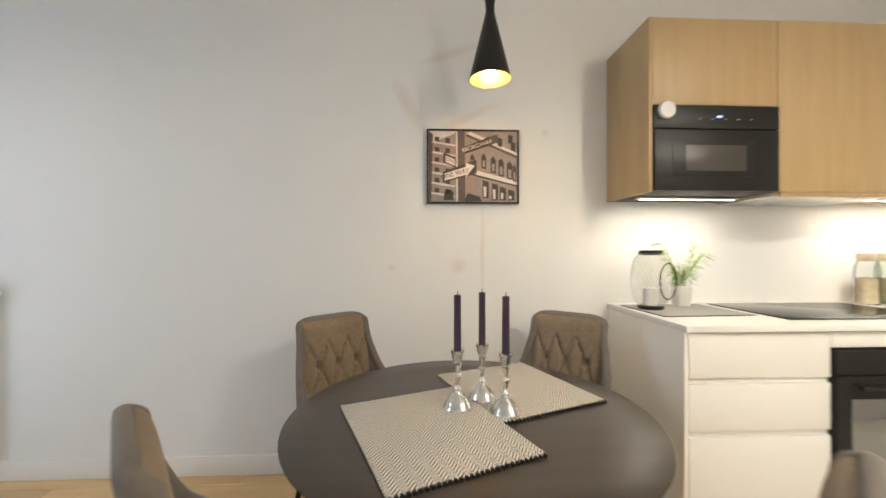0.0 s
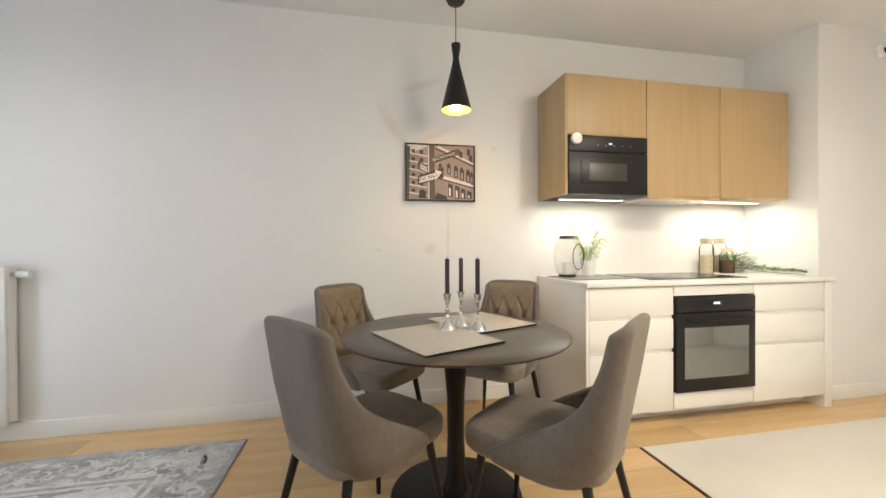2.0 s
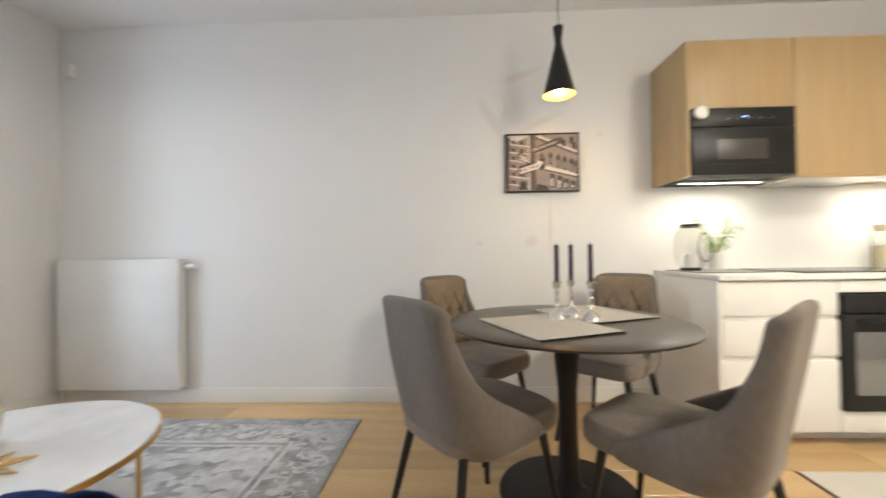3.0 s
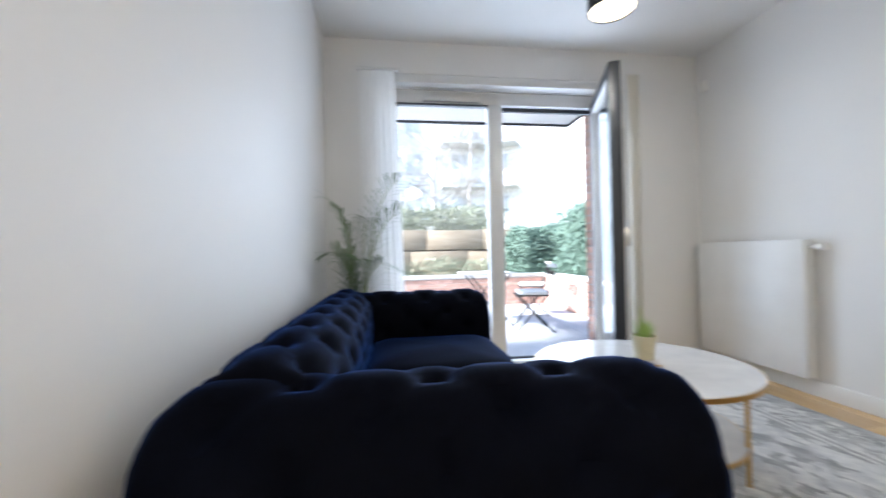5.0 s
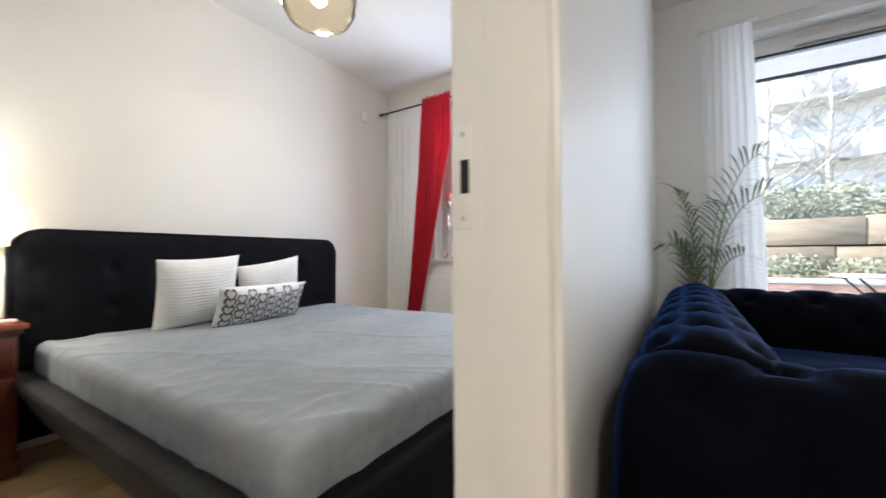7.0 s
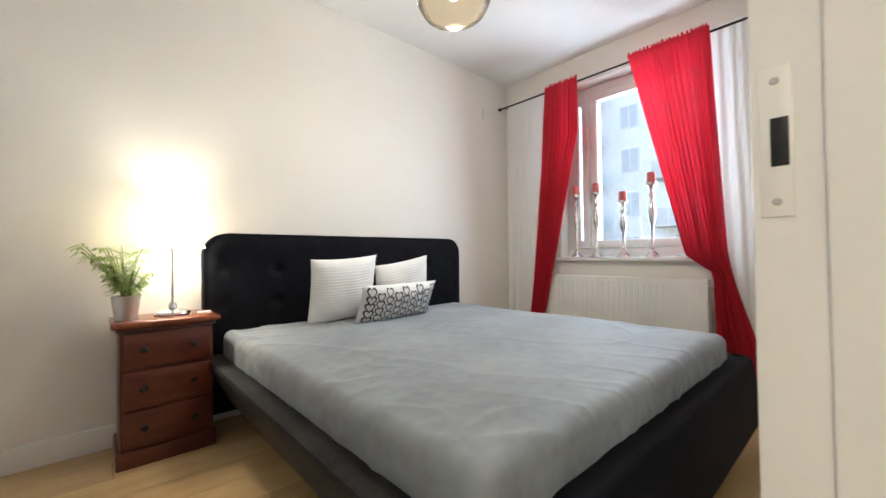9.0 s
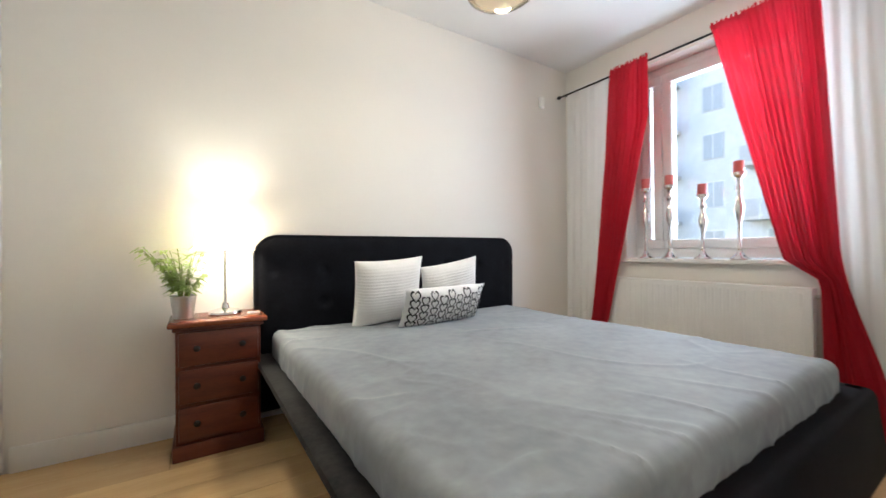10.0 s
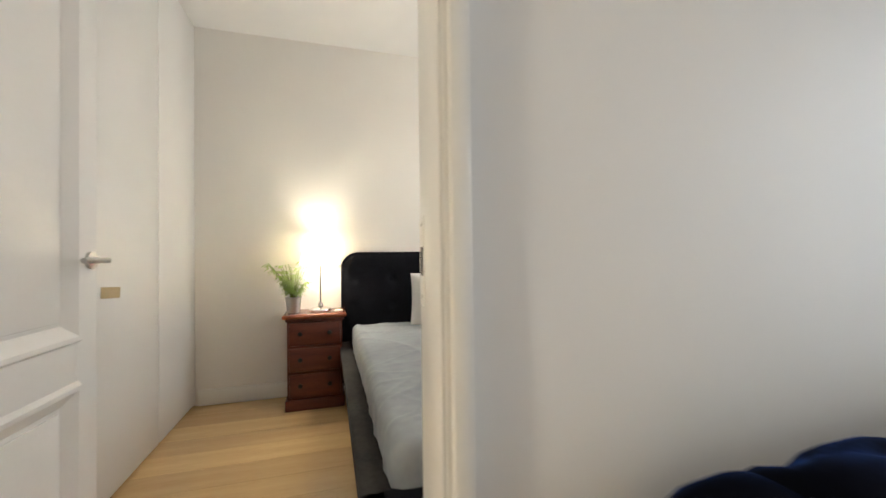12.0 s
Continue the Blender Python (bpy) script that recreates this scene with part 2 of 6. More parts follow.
SHRUB = mat("pale shrub foliage", (0.34, 0.36, 0.25), 0.7, other=(0.17, 0.175, 0.115), scale=2, fine=25, bump=0.1)
BARK = mat("bark", (0.46, 0.42, 0.38), 0.9, scale=8, fine=60, bump=0.5)
GRASS = mat("ground", (0.16, 0.17, 0.10), 0.95, other=(0.11, 0.10, 0.06), scale=0.6, fine=12, bump=0.3)
TAN = mat("tan timber", (0.46, 0.37, 0.26), 0.8, other=(0.26, 0.20, 0.13), scale=3, fine=30, bump=0.2, stretch=(1, 1, 6))
# distant panes: the bright outdoor haze is put into this pale colour
WINGLASS = mat("window glass paled by haze", (0.50, 0.53, 0.56), 0.08, scale=2, fine=30, bump=0)
PANE = glass("pane glass")
JARGLASS = glass("jar glass", (0.97, 0.99, 0.98), ior=1.14)
SMOKE = glass("champagne glass", (0.93, 0.86, 0.72), 0.12, 1.14)
SHEER = cloth_sheer("white sheer", (0.92, 0.915, 0.905), 0.4, 0.10)
REDSHEER = cloth_sheer("red voile", (0.60, 0.014, 0.035), 0.42, 0.03)
BEIGECLOTH = cloth_sheer("beige curtain cloth", (0.84, 0.80, 0.72), 0.45, 0.0)
SHADE = cloth_sheer("cream lampshade", (0.86, 0.80, 0.68), 0.6, 0.0)
BULB = glow("lit diffuser", (1.0, 0.82, 0.52), 1.0)
LEDM = glow("led strip", (1.0, 0.88, 0.68), 2.5)
GOLDIN = mat("gold lined inside", (0.85, 0.55, 0.16), 0.35, 0.6, scale=6, fine=60, bump=0.02)
CORK = mat("cork", (0.66, 0.55, 0.41), 0.9, scale=30, fine=120, bump=0.3)
PASTA = mat("grain", (0.74, 0.63, 0.46), 0.8, other=(0.58, 0.46, 0.30), scale=60, fine=200, bump=0.4)
COFFEE = mat("brown beans", (0.10, 0.05, 0.025), 0.7, scale=70, fine=200, bump=0.5)
TAPE = mat("brown packing tape", (0.50, 0.37, 0.20), 0.4, scale=10, fine=100, bump=0.02)
GREYPLASTIC = mat("grey plastic", (0.35, 0.35, 0.36), 0.5, scale=5, fine=100)


# ---- mesh helpers ----
def mesh_from(bm, name, material, smooth=True):
    bmesh.ops.recalc_face_normals(bm, faces=bm.faces)
    me = bpy.data.meshes.new(name)
    bm.to_mesh(me)
    bm.free()
    for m in material if isinstance(material, (list, tuple)) else [material]:
        me.materials.append(m)
    if smooth:
        for p in me.polygons:
            p.use_smooth = True
        me.set_sharp_from_angle(angle=radians(38))
    return me


def part(name, bm, material, parent=None, label="", m=None, smooth=True, sub=0, solid=0.0):
    ob = new(name, mesh_from(bm, name, material, smooth))
    if parent is not None:
        ob.parent = parent
    if m is not None:
        ob.matrix_basis = m
    if solid:
        md = ob.modifiers.new("thickness", "SOLIDIFY")
        md.thickness, md.offset = solid, 0
    if sub:
        md = ob.modifiers.new("round", "SUBSURF")
        md.levels = md.render_levels = sub
    if label:
        tagged(ob, label)
    return ob


def thing(name, m, label, category, group="", kind=""):
    ob = new(name)
    ob.empty_display_size = 0.05
    ob.matrix_world = m
    return tagged(ob, label, category, group, kind)


def structure(name, bm, material, label, category, smooth=False):
    return tagged(part(name, bm, material, smooth=smooth), label, category, kind="structure")


def box(lo, hi, bevel=0.0, bm=None, segs=2):
    """A box between two corners, its edges rounded by bevel."""
    b2 = bmesh.new()
    bmesh.ops.create_cube(b2, size=1)
    lo, hi = Vector(lo), Vector(hi)
    for v in b2.verts:
        v.co = Vector([lo[i] + (v.co[i] + 0.5) * (hi[i] - lo[i]) for i in range(3)])
    if bevel:
        bmesh.ops.bevel(b2, geom=b2.edges[:], offset=bevel, segments=segs, profile=0.5, affect="EDGES")
    if bm is None:
        return b2
    merge(bm, b2)
    return bm


def merge(bm, b2, m=None):
    if m is not None:
        bmesh.ops.transform(b2, matrix=m, verts=b2.verts)
    me = bpy.data.meshes.new("t")
    b2.to_mesh(me)
    b2.free()
    bm.from_mesh(me)
    bpy.data.meshes.remove(me)
    return bm


def lathe(profile, n=24, bm=None, centre=(0, 0, 0), cap=True):
    """A turned shape from (radius, height) pairs."""
    bm = bm or bmesh.new()
    rings = []
    for r, z in profile:
        rings.append([bm.verts.new((centre[0] + r * math.cos(2 * math.pi * i / n), centre[1] + r * math.sin(2 * math.pi * i / n), centre[2] + z)) for i in range(n)])
    for a, b in zip(rings, rings[1:]):
        for i in range(n):
            bm.faces.new((a[i], a[(i + 1) % n], b[(i + 1) % n], b[i]))
    if cap:
        bm.faces.new(rings[0][::-1])
        bm.faces.new(rings[-1])
    return bm


def tube(points, radius, n=8, bm=None, taper=None):
    """A round bar along points."""
    bm = bm or bmesh.new()
    pts = [Vector(p) for p in points]
    rings = []
    for i, p in enumerate(pts):
        d = (pts[min(i + 1, len(pts) - 1)] - pts[max(i - 1, 0)]).normalized()
        side = d.cross(Vector((0, 0, 1)) if abs(d.z) < 0.95 else Vector((1, 0, 0))).normalized()
        up = side.cross(d)
        r = radius if taper is None else radius + (taper - radius) * i / (len(pts) - 1)
        rings.append([bm.verts.new(p + r * (math.cos(2 * math.pi * k / n) * side + math.sin(2 * math.pi * k / n) * up)) for k in range(n)])
    for a, b in zip(rings, rings[1:]):
        for k in range(n):
            bm.faces.new((a[k], a[(k + 1) % n], b[(k + 1) % n], b[k]))
    bm.faces.new(rings[0][::-1])
    bm.faces.new(rings[-1])
    return bm


def sheet(fn, nu, nv, bm=None, wrap=False):
    """A grid surface fn(u, v) with u and v from 0 to 1."""
    bm = bm or bmesh.new()
    g = [[bm.verts.new(fn(i / nu, j / nv)) for j in range(nv + 1)] for i in range(nu if wrap else nu + 1)]
    for i in range(nu):
        for j in range(nv):
            k = (i + 1) % len(g)
            bm.faces.new((g[i][j], g[k][j], g[k][j + 1], g[i][j + 1]))
    return bm


def smoothstep(a, b, x):
    t = min(1, max(0, (x - a) / (b - a)))
    return t * t * (3 - 2 * t)


def tuft(s, l, a, b, depth):
    """Depth of a diamond-buttoned upholstery at (s, l) metres; buttons a by b apart."""
    p, q = s / a + l / b, s / a - l / b
    dp, dq = p - round(p), q - round(q)
    crease = math.exp(-(dp * 7) ** 2) + math.exp(-(dq * 7) ** 2)
    button = math.exp(-((dp * 5) ** 2 + (dq * 5) ** 2))
    return -depth * (0.32 * crease + 0.75 * button)


# ---- structure ----
H = 2.69
WX, NY, PY0, PY1, SY, EX = -3.08, 1.955, -1.28, -1.37, -3.83, 4.4


def wall(name, pieces, label, material=PAINT):
    bm = bmesh.new()
    for lo, hi in pieces:
        box(lo, hi, bm=bm)
    return structure(name, bm, material, label, "wall")


wall("wall_north", [((WX, NY, 0), (3.0, NY + 0.2, H)), ((3.0, 1.41, 0), (EX + 0.2, NY + 0.2, H))], "white painted wall with faint scuffs behind the kitchen", PAINT_MARKED)
wall("wall_west", [((WX - 0.22, PY0, 0), (WX, -0.80, H)), ((WX - 0.22, -0.80, 2.43), (WX, 1.14, H)), ((WX - 0.22, 1.14, 0), (WX, NY + 0.2, H))],
     "white painted window wall of the living room")
wall("wall_west_bedroom", [((WX - 0.22, SY, 0), (WX, -3.215, H)), ((WX - 0.22, -3.215, 0), (WX, -2.0, 0.86)), ((WX - 0.22, -3.215, 2.44), (WX, -2.0, H)),
                           ((WX - 0.22, -2.0, 0), (WX, PY1, H))], "white painted window wall of the bedroom", PAINT_BED)
wall("wall_partition", [((WX - 0.22, PY1 + 0.045, 0), (-0.40, PY0, H)), ((-0.40, PY1 + 0.045, 2.06), (0.48, PY0, H)), ((0.48, PY1 + 0.045, 0), (EX, PY0, H))],
     "white painted partition wall beside the bedroom doorway", SATIN)
wall("wall_partition_bedroom", [((WX - 0.22, PY1, 0), (-0.40, PY1 + 0.045, H)), ((-0.40, PY1, 2.06), (0.48, PY1 + 0.045, H)), ((0.48, PY1, 0), (EX, PY1 + 0.045, H))],
     "warm white painted bedroom side of the partition", PAINT_BED)
wall("wall_south", [((WX - 0.22, SY - 0.2, 0), (EX, SY, H))], "warm white painted wall behind the headboard", PAINT_BED)
wall("wall_east", [((EX, SY, 0), (EX + 0.2, 1.41, H))], "white painted end wall")
wall("wall_east_bedroom", [((1.3, SY, 0), (1.4, PY1, H))], "white painted wall behind the wardrobe", PAINT_BED)
structure("ceiling", box((WX - 0.22, SY - 0.2, H), (EX + 0.2, NY + 0.2, H + 0.2)), CEIL, "plain white painted ceiling", "ceiling")
floor = structure("floor", box((WX - 0.22, SY - 0.2, -0.2), (EX + 0.2, NY + 0.2, -0.008)), SUBFLOOR, "light oak plank floor", "floor")
structure("hall_floor", box((1.335, -1.28, -0.008), (EX, 1.12, 0.003), 0.002), TILE, "pale beige hall floor beside the kitchen", "floor")
structure("floor_trim", box((1.32, -1.28, -0.008), (1.335, 1.12, 0.0045), 0.001), MAHOG, "thin dark transition strip in the floor", "trim")


def baseboard(name, lo, hi, label):
    bm = box(lo, hi, 0.004)
    return structure(name, bm, TRIM, label, "baseboard", True)


BB = 0.103
baseboard("baseboard", (WX + 0.015, NY - 0.016, 0), (1.11, NY, BB), "white baseboard along the dining wall")
baseboard("baseboard", (3.02, 1.396, 0), (EX, 1.41, BB), "white baseboard beside the kitchen")
baseboard("baseboard", (WX, 1.2, 0), (WX + 0.014, NY, BB), "white baseboard below the curtain")
baseboard("baseboard", (WX, PY0, 0), (WX + 0.014, -0.81, BB), "white baseboard behind the palm")
baseboard("baseboard", (WX + 0.015, PY0, 0), (-0.52, PY0 + 0.014, BB), "white baseboard behind the sofa")
baseboard("baseboard", (WX + 0.015, SY, 0), (0.66, SY + 0.018, BB + 0.01), "white baseboard behind the bed")
baseboard("baseboard", (WX, SY + 0.015, 0), (WX + 0.014, PY1, BB), "white baseboard below the bedroom window")

# doorway to the bedroom: lining, casing, strike plate
door_1 = thing("door_1", pose(0, 0, 0), "white lacquered door lining and casing round the bedroom doorway", "door frame", kind="structure")
part("lining", box((-0.410, PY1 - 0.010, 0), (-0.380, PY0 + 0.046, 2.035), 0.003), TRIM, door_1)
part("lining", box((0.452, PY1 - 0.010, 0), (0.482, PY0 + 0.046, 2.035), 0.003), TRIM, door_1)
part("lining", box((-0.379, PY1 - 0.010, 2.035), (0.482, PY0 + 0.046, 2.065), 0.003), TRIM, door_1)
part("rebate", box((-0.381, PY1 + 0.045, 0), (-0.374, PY0 + 0.044, 2.03), 0.003), TRIM, door_1)
for x0, x1 in ((-0.498, -0.388), (0.468, 0.57)):
    part("casing", box((max(x0, -0.42), PY0 - 0.002, 0), (min(x1, 0.492), PY0 + 0.056, 2.08), 0.008), TRIM, door_1)
    part("casing", box((x0, PY1 - 0.010, 0), (x1, PY1 + 0.002, 2.14), 0.005), TRIM, door_1)
part("casing", box((-0.387, PY0 - 0.002, 2.045), (0.467, PY0 + 0.056, 2.08), 0.008), TRIM, door_1)
part("casing", box((-0.37, PY1 - 0.010, 2.045), (0.43, PY1 + 0.002, 2.14), 0.005), TRIM, door_1)
plate = part("strike_plate", box((-0.3805, -1.373, 0.96), (-0.378, -1.347, 1.11), 0.001), TRIM, door_1, "white strike plate")
part("latch_hole", box((-0.3795, -1.364, 1.010), (-0.377, -1.350, 1.058), 0.0005), BLACK, plate, "dark latch opening")
for z in (0.975, 1.095):
    part("screw", lathe([(0.004, 0), (0.003, 0.001)], 10), BRUSHED, plate, m=pose(-0.378, -1.36, z, 0, 90, 0))

# ---- windows ----
XF0, XF1 = -3.30, -3.22


def bar(name, lo, hi, parent, material=PVC, label="", bevel=0.006):
    return part(name, box(lo, hi, bevel), material, parent, label)


window_1 = thing("window_1", pose(0, 0, 0), "white terrace window with a fixed pane beside an opened glass door", "window", kind="structure")
bar("window_frame", (XF0, -0.80, 2.25), (XF1, 1.14, 2.36), window_1)
bar("window_frame", (XF0, -0.80, 0.0), (XF1, -0.715, 2.25), window_1)
bar("window_frame", (XF0, 1.08, 0.0), (XF1, 1.14, 2.25), window_1)
bar("window_frame", (XF0, 0.07, 0.02), (XF1 + 0.01, 0.195, 2.25), window_1)
bar("threshold", (XF0, -0.715, 0.0), (XF1, 1.08, 0.03), window_1)
bar("threshold_seal", (XF0 - 0.03, 0.195, 0.0), (XF0 + 0.005, 1.08, 0.045), window_1, ANTHRA, "dark door seal")
bar("head_seal", (XF0 - 0.005, 0.195, 2.215), (XF0 + 0.03, 1.08, 2.252), window_1, ANTHRA, "dark door seal")
pane = bar("pane", (-3.268, -0.72, 0.02), (-3.256, 0.075, 2.255), window_1, PANE, "clear glass pane", 0)
pane.visible_shadow = False
bar("pane_gasket", (XF0 + 0.02, -0.715, 2.235), (XF1 + 0.002, 0.07, 2.25), window_1, ANTHRA)
vent = bar("trickle_vent", (XF1, -0.50, 2.265), (XF1 + 0.03, 0.0, 2.31), window_1, PVC, "white trickle vent", 0.006)
bar("vent_slot", (XF1 + 0.005, -0.49, 2.255), (XF1 + 0.02, -0.01, 2.266), vent, GREYPLASTIC)
bar("window_handle", (XF1 + 0.01, 0.12, 1.0), (XF1 + 0.03, 0.145, 1.07), window_1, PVC, "white handle plate")
bar("reveal_board", (XF1, -0.80, 2.36), (WX, 1.14, 2.43), window_1, PVC, "white roller blind box")
bar("floor_sill", (XF1, -0.80, -0.006), (WX, 1.14, 0.012), window_1, PVC)

# door leaf, swung into the room: anthracite outside, white inside
door_2 = thing("door_2", pose(-3.225, 1.10, 0, 0, 0, -20.5), "open glass terrace door with dark outer and white inner frame", "door", kind="structure")
L = 0.86
for nm, lo, hi in (("leaf_frame", (0, -0.075, 0.035), (0.075, 0, 2.27)), ("leaf_frame", (L - 0.075, -0.075, 0.035), (L, 0, 2.27)),
                   ("leaf_frame", (0.075, -0.075, 2.19), (L - 0.075, 0, 2.27)), ("leaf_frame", (0.075, -0.075, 0.035), (L - 0.075, 0, 0.12))):
    bar(nm, lo, hi, door_2, PVC)
    lo2, hi2 = (lo[0] + 0.002, -0.08, lo[2] + 0.002), (hi[0] - 0.002, -0.0755, hi[2] - 0.002)
    bar("outer_profile", lo2, hi2, door_2, ANTHRA, "anthracite outer profile", 0.002)
bar("edge_profile", (L, -0.078, 0.035), (L + 0.006, -0.004, 2.27), door_2, ANTHRA, "dark door edge", 0.002)
p = bar("pane", (0.07, -0.045, 0.11), (L - 0.07, -0.03, 2.2), door_2, PANE, "clear glass pane", 0)
p.visible_shadow = False
bar("door_handle", (L - 0.05, 0.0, 1.0), (L - 0.025, 0.045, 1.13), door_2, BRUSHED, "steel handle")

window_2 = thing("window_2", pose(0, 0, 0), "white two-sash bedroom window with a deep sill", "window", kind="structure")
Y0, Y1, Z0, Z1 = -3.215, -2.0, 0.90, 2.44
bar("window_frame", (XF0, Y0, Z1 - 0.07), (XF1, Y1, Z1), window_2)
bar("window_frame", (XF0, Y0, Z0), (XF1, Y1, Z0 + 0.07), window_2)
bar("window_frame", (XF0, Y0, Z0 + 0.07), (XF1, Y0 + 0.06, Z1 - 0.07), window_2)
bar("window_frame", (XF0, Y1 - 0.06, Z0 + 0.07), (XF1, Y1, Z1 - 0.07), window_2)
for a, b in ((Y0 + 0.06, -2.985), (-2.98, Y1 - 0.06)):
    for lo, hi in (((XF0 + 0.015, a, Z0 + 0.07), (XF1 + 0.015, b, Z0 + 0.14)), ((XF0 + 0.015, a, Z1 - 0.14), (XF1 + 0.015, b, Z1 - 0.07)),
                   ((XF0 + 0.015, a, Z0 + 0.14), (XF1 + 0.015, a + 0.07, Z1 - 0.14)), ((XF0 + 0.015, b - 0.07, Z0 + 0.14), (XF1 + 0.015, b, Z1 - 0.14))):
        bar("sash_rail", lo, hi, window_2)
    gp = bar("pane", (-3.268, a + 0.06, Z0 + 0.13), (-3.256, b - 0.06, Z1 - 0.13), window_2, PANE, "clear glass pane", 0)
    gp.visible_shadow = False
bar("window_handle", (XF1 + 0.015, -2.965, 1.46), (XF1 + 0.03, -2.94, 1.53), window_2, BRUSHED, "steel window handle")
bar("handle_lever", (XF1 + 0.03, -2.96, 1.38), (XF1 + 0.05, -2.945, 1.5), window_2, BRUSHED, "steel window handle")
bar("window_sill", (XF1, Y0 - 0.03, 0.86), (WX + 0.05, Y1 + 0.03, 0.892), window_2, TRIM, "white window sill", 0.008)


# ---- kitchen ----
YF = 1.325


def drawer_unit(x0, x1, side_left, label):
    u = thing("kitchen_cabinet", pose(0, 0, 0), label, "cabinet", "kitchen base cabinets")
    part("body", box((x0, YF + 0.022, 0.08), (x1, NY - 0.002, 0.868), 0.002), WHITE, u)
    part("plinth", box((x0, YF + 0.12, 0.0), (x1, YF + 0.135, 0.08), 0.001), WHITE, u, "white recessed plinth")
    if side_left:
        part("side_panel", box((x0 - 0.018, YF, 0.0), (x0 - 0.0005, NY - 0.003, 0.868), 0.002), WHITE, u, "white end panel")
    for z0, z1 in ((0.085, 0.452), (0.475, 0.660), (0.683, 0.862)):
        d = part("drawer_front", box((x0 + 0.002, YF, z0), (x1 - 0.002, YF + 0.02, z1), 0.003), WHITE, u)
        part("grip_groove", box((x0 + 0.003, YF + 0.012, z1), (x1 - 0.003, YF + 0.021, z1 + 0.0225), 0.002), WHITE, d)
    return u


drawer_unit(1.142, 1.728, True, "white handleless three-drawer base cabinet under the worktop")
drawer_unit(2.335, 2.93, False, "white handleless three-drawer base cabinet beside the oven")
oc = thing("oven_cabinet", pose(0, 0, 0), "white oven housing under the worktop", "cabinet", "kitchen base cabinets")
part("body", box((1.7285, YF + 0.30, 0.08), (2.3345, NY - 0.002, 0.868), 0.002), WHITE, oc)
part("top_fascia", box((1.730, YF, 0.80), (2.333, YF + 0.02, 0.862), 0.003), WHITE, oc)
part("bottom_fascia", box((1.730, YF, 0.085), (2.333, YF + 0.02, 0.192), 0.003), WHITE, oc)
part("plinth", box((1.7285, YF + 0.12, 0.0), (2.3345, YF + 0.135, 0.08), 0.001), WHITE, oc)
fl = thing("filler_panel", pose(0, 0, 0), "white filler strip between cabinet and wall", "panel")
part("strip", box((2.932, YF, 0.0), (2.998, YF + 0.6, 0.866), 0.002), WHITE, fl)
ov = thing("oven", pose(0, 0, 0), "black built-in oven with a glass door and bar handle", "oven")
part("cavity", box((1.736, YF + 0.022, 0.20), (2.328, YF + 0.28, 0.792), 0.004), BLACK, ov)
part("control_panel", box((1.734, YF - 0.018, 0.694), (2.330, YF + 0.02, 0.792), 0.004), BLACK, ov)
dr = part("oven_door", box((1.734, YF - 0.018, 0.196), (2.330, YF + 0.02, 0.690), 0.004), BLACK, ov, "black oven door")
part("door_glass", box((1.79, YF - 0.0205, 0.28), (2.275, YF - 0.017, 0.60), 0.001), OVENGLASS, dr, "dark reflective door glass")
bm = tube([(1.79, YF - 0.055, 0.655), (2.275, YF - 0.055, 0.655)], 0.009, 10)
for x in (1.81, 2.255):
    tube([(x, YF - 0.055, 0.655), (x, YF - 0.016, 0.655)], 0.007, 8, bm)
part("handle", bm, BLACK, dr, "black bar handle")
part("display", box((1.985, YF - 0.0195, 0.735), (2.075, YF - 0.017, 0.765), 0.001), BLACKGLASS, ov)
part("clock_digits", box((2.005, YF - 0.0205, 0.744), (2.05, YF - 0.0192, 0.757), 0), glow("display digits", (0.75, 0.85, 1.0), 0.4), ov, "lit clock digits")
wt = thing("worktop", pose(0, 0, 0), "white laminate worktop along the kitchen", "worktop")
part("slab", box((1.118, YF - 0.02, 0.868), (2.998, NY - 0.001, 0.896), 0.004), WORKTOP, wt)
part("front_edge", box((1.119, YF - 0.022, 0.870), (2.997, YF - 0.0195, 0.894), 0.001), WHITE, wt, "white edge band")
hob = thing("hob", pose(0, 0, 0), "black glass induction hob set in the white worktop", "hob")
part("glass_top", box((1.63, 1.40, 0.8965), (2.38, 1.87, 0.902), 0.002), BLACKGLASS, hob)

uc_labels = ("oak-veneered wall cabinet above the built-in microwave", "oak-veneered wall cabinet above the hob", "oak-veneered wall cabinet beside the wall")
CX = (1.12, 1.722, 2.318, 2.92)
for i in range(3):
    u = thing("wall_cabinet", pose(0, 0, 0), uc_labels[i], "cabinet", "oak wall cabinets")
    zb = 1.845 if i == 0 else 1.455
    part("body", box((CX[i] + (0.0 if i else 0.016), 1.572, zb if i == 0 else 1.452), (CX[i + 1] - 0.0005, NY - 0.001, 2.238), 0.002), OAK_CAB, u)
    part("cabinet_door", box((CX[i] + (0.002 if i else 0.016), 1.55, zb), (CX[i + 1] - 0.002, 1.571, 2.24), 0.003), OAK_CAB, u)
    if i == 0:
        part("side_panel", box((1.118, 1.55, 1.452), (1.1355, NY - 0.001, 2.24), 0.002), OAK_CAB, u, "oak end panel")
mw = thing("microwave", pose(0, 0, 0), "black built-in microwave with a dark glass door", "microwave")
part("housing", box((1.1365, 1.565, 1.455), (1.7205, NY - 0.004, 1.843), 0.003), BLACK, mw)
part("control_strip", box((1.1375, 1.538, 1.735), (1.7195, 1.564, 1.841), 0.003), BLACK, mw)
md = part("microwave_door", box((1.1375, 1.538, 1.456), (1.7195, 1.564, 1.731), 0.003), BLACK, mw)
part("door_glass", box((1.22, 1.5355, 1.52), (1.60, 1.539, 1.68), 0.001), BLACK, md, "dark viewing window")
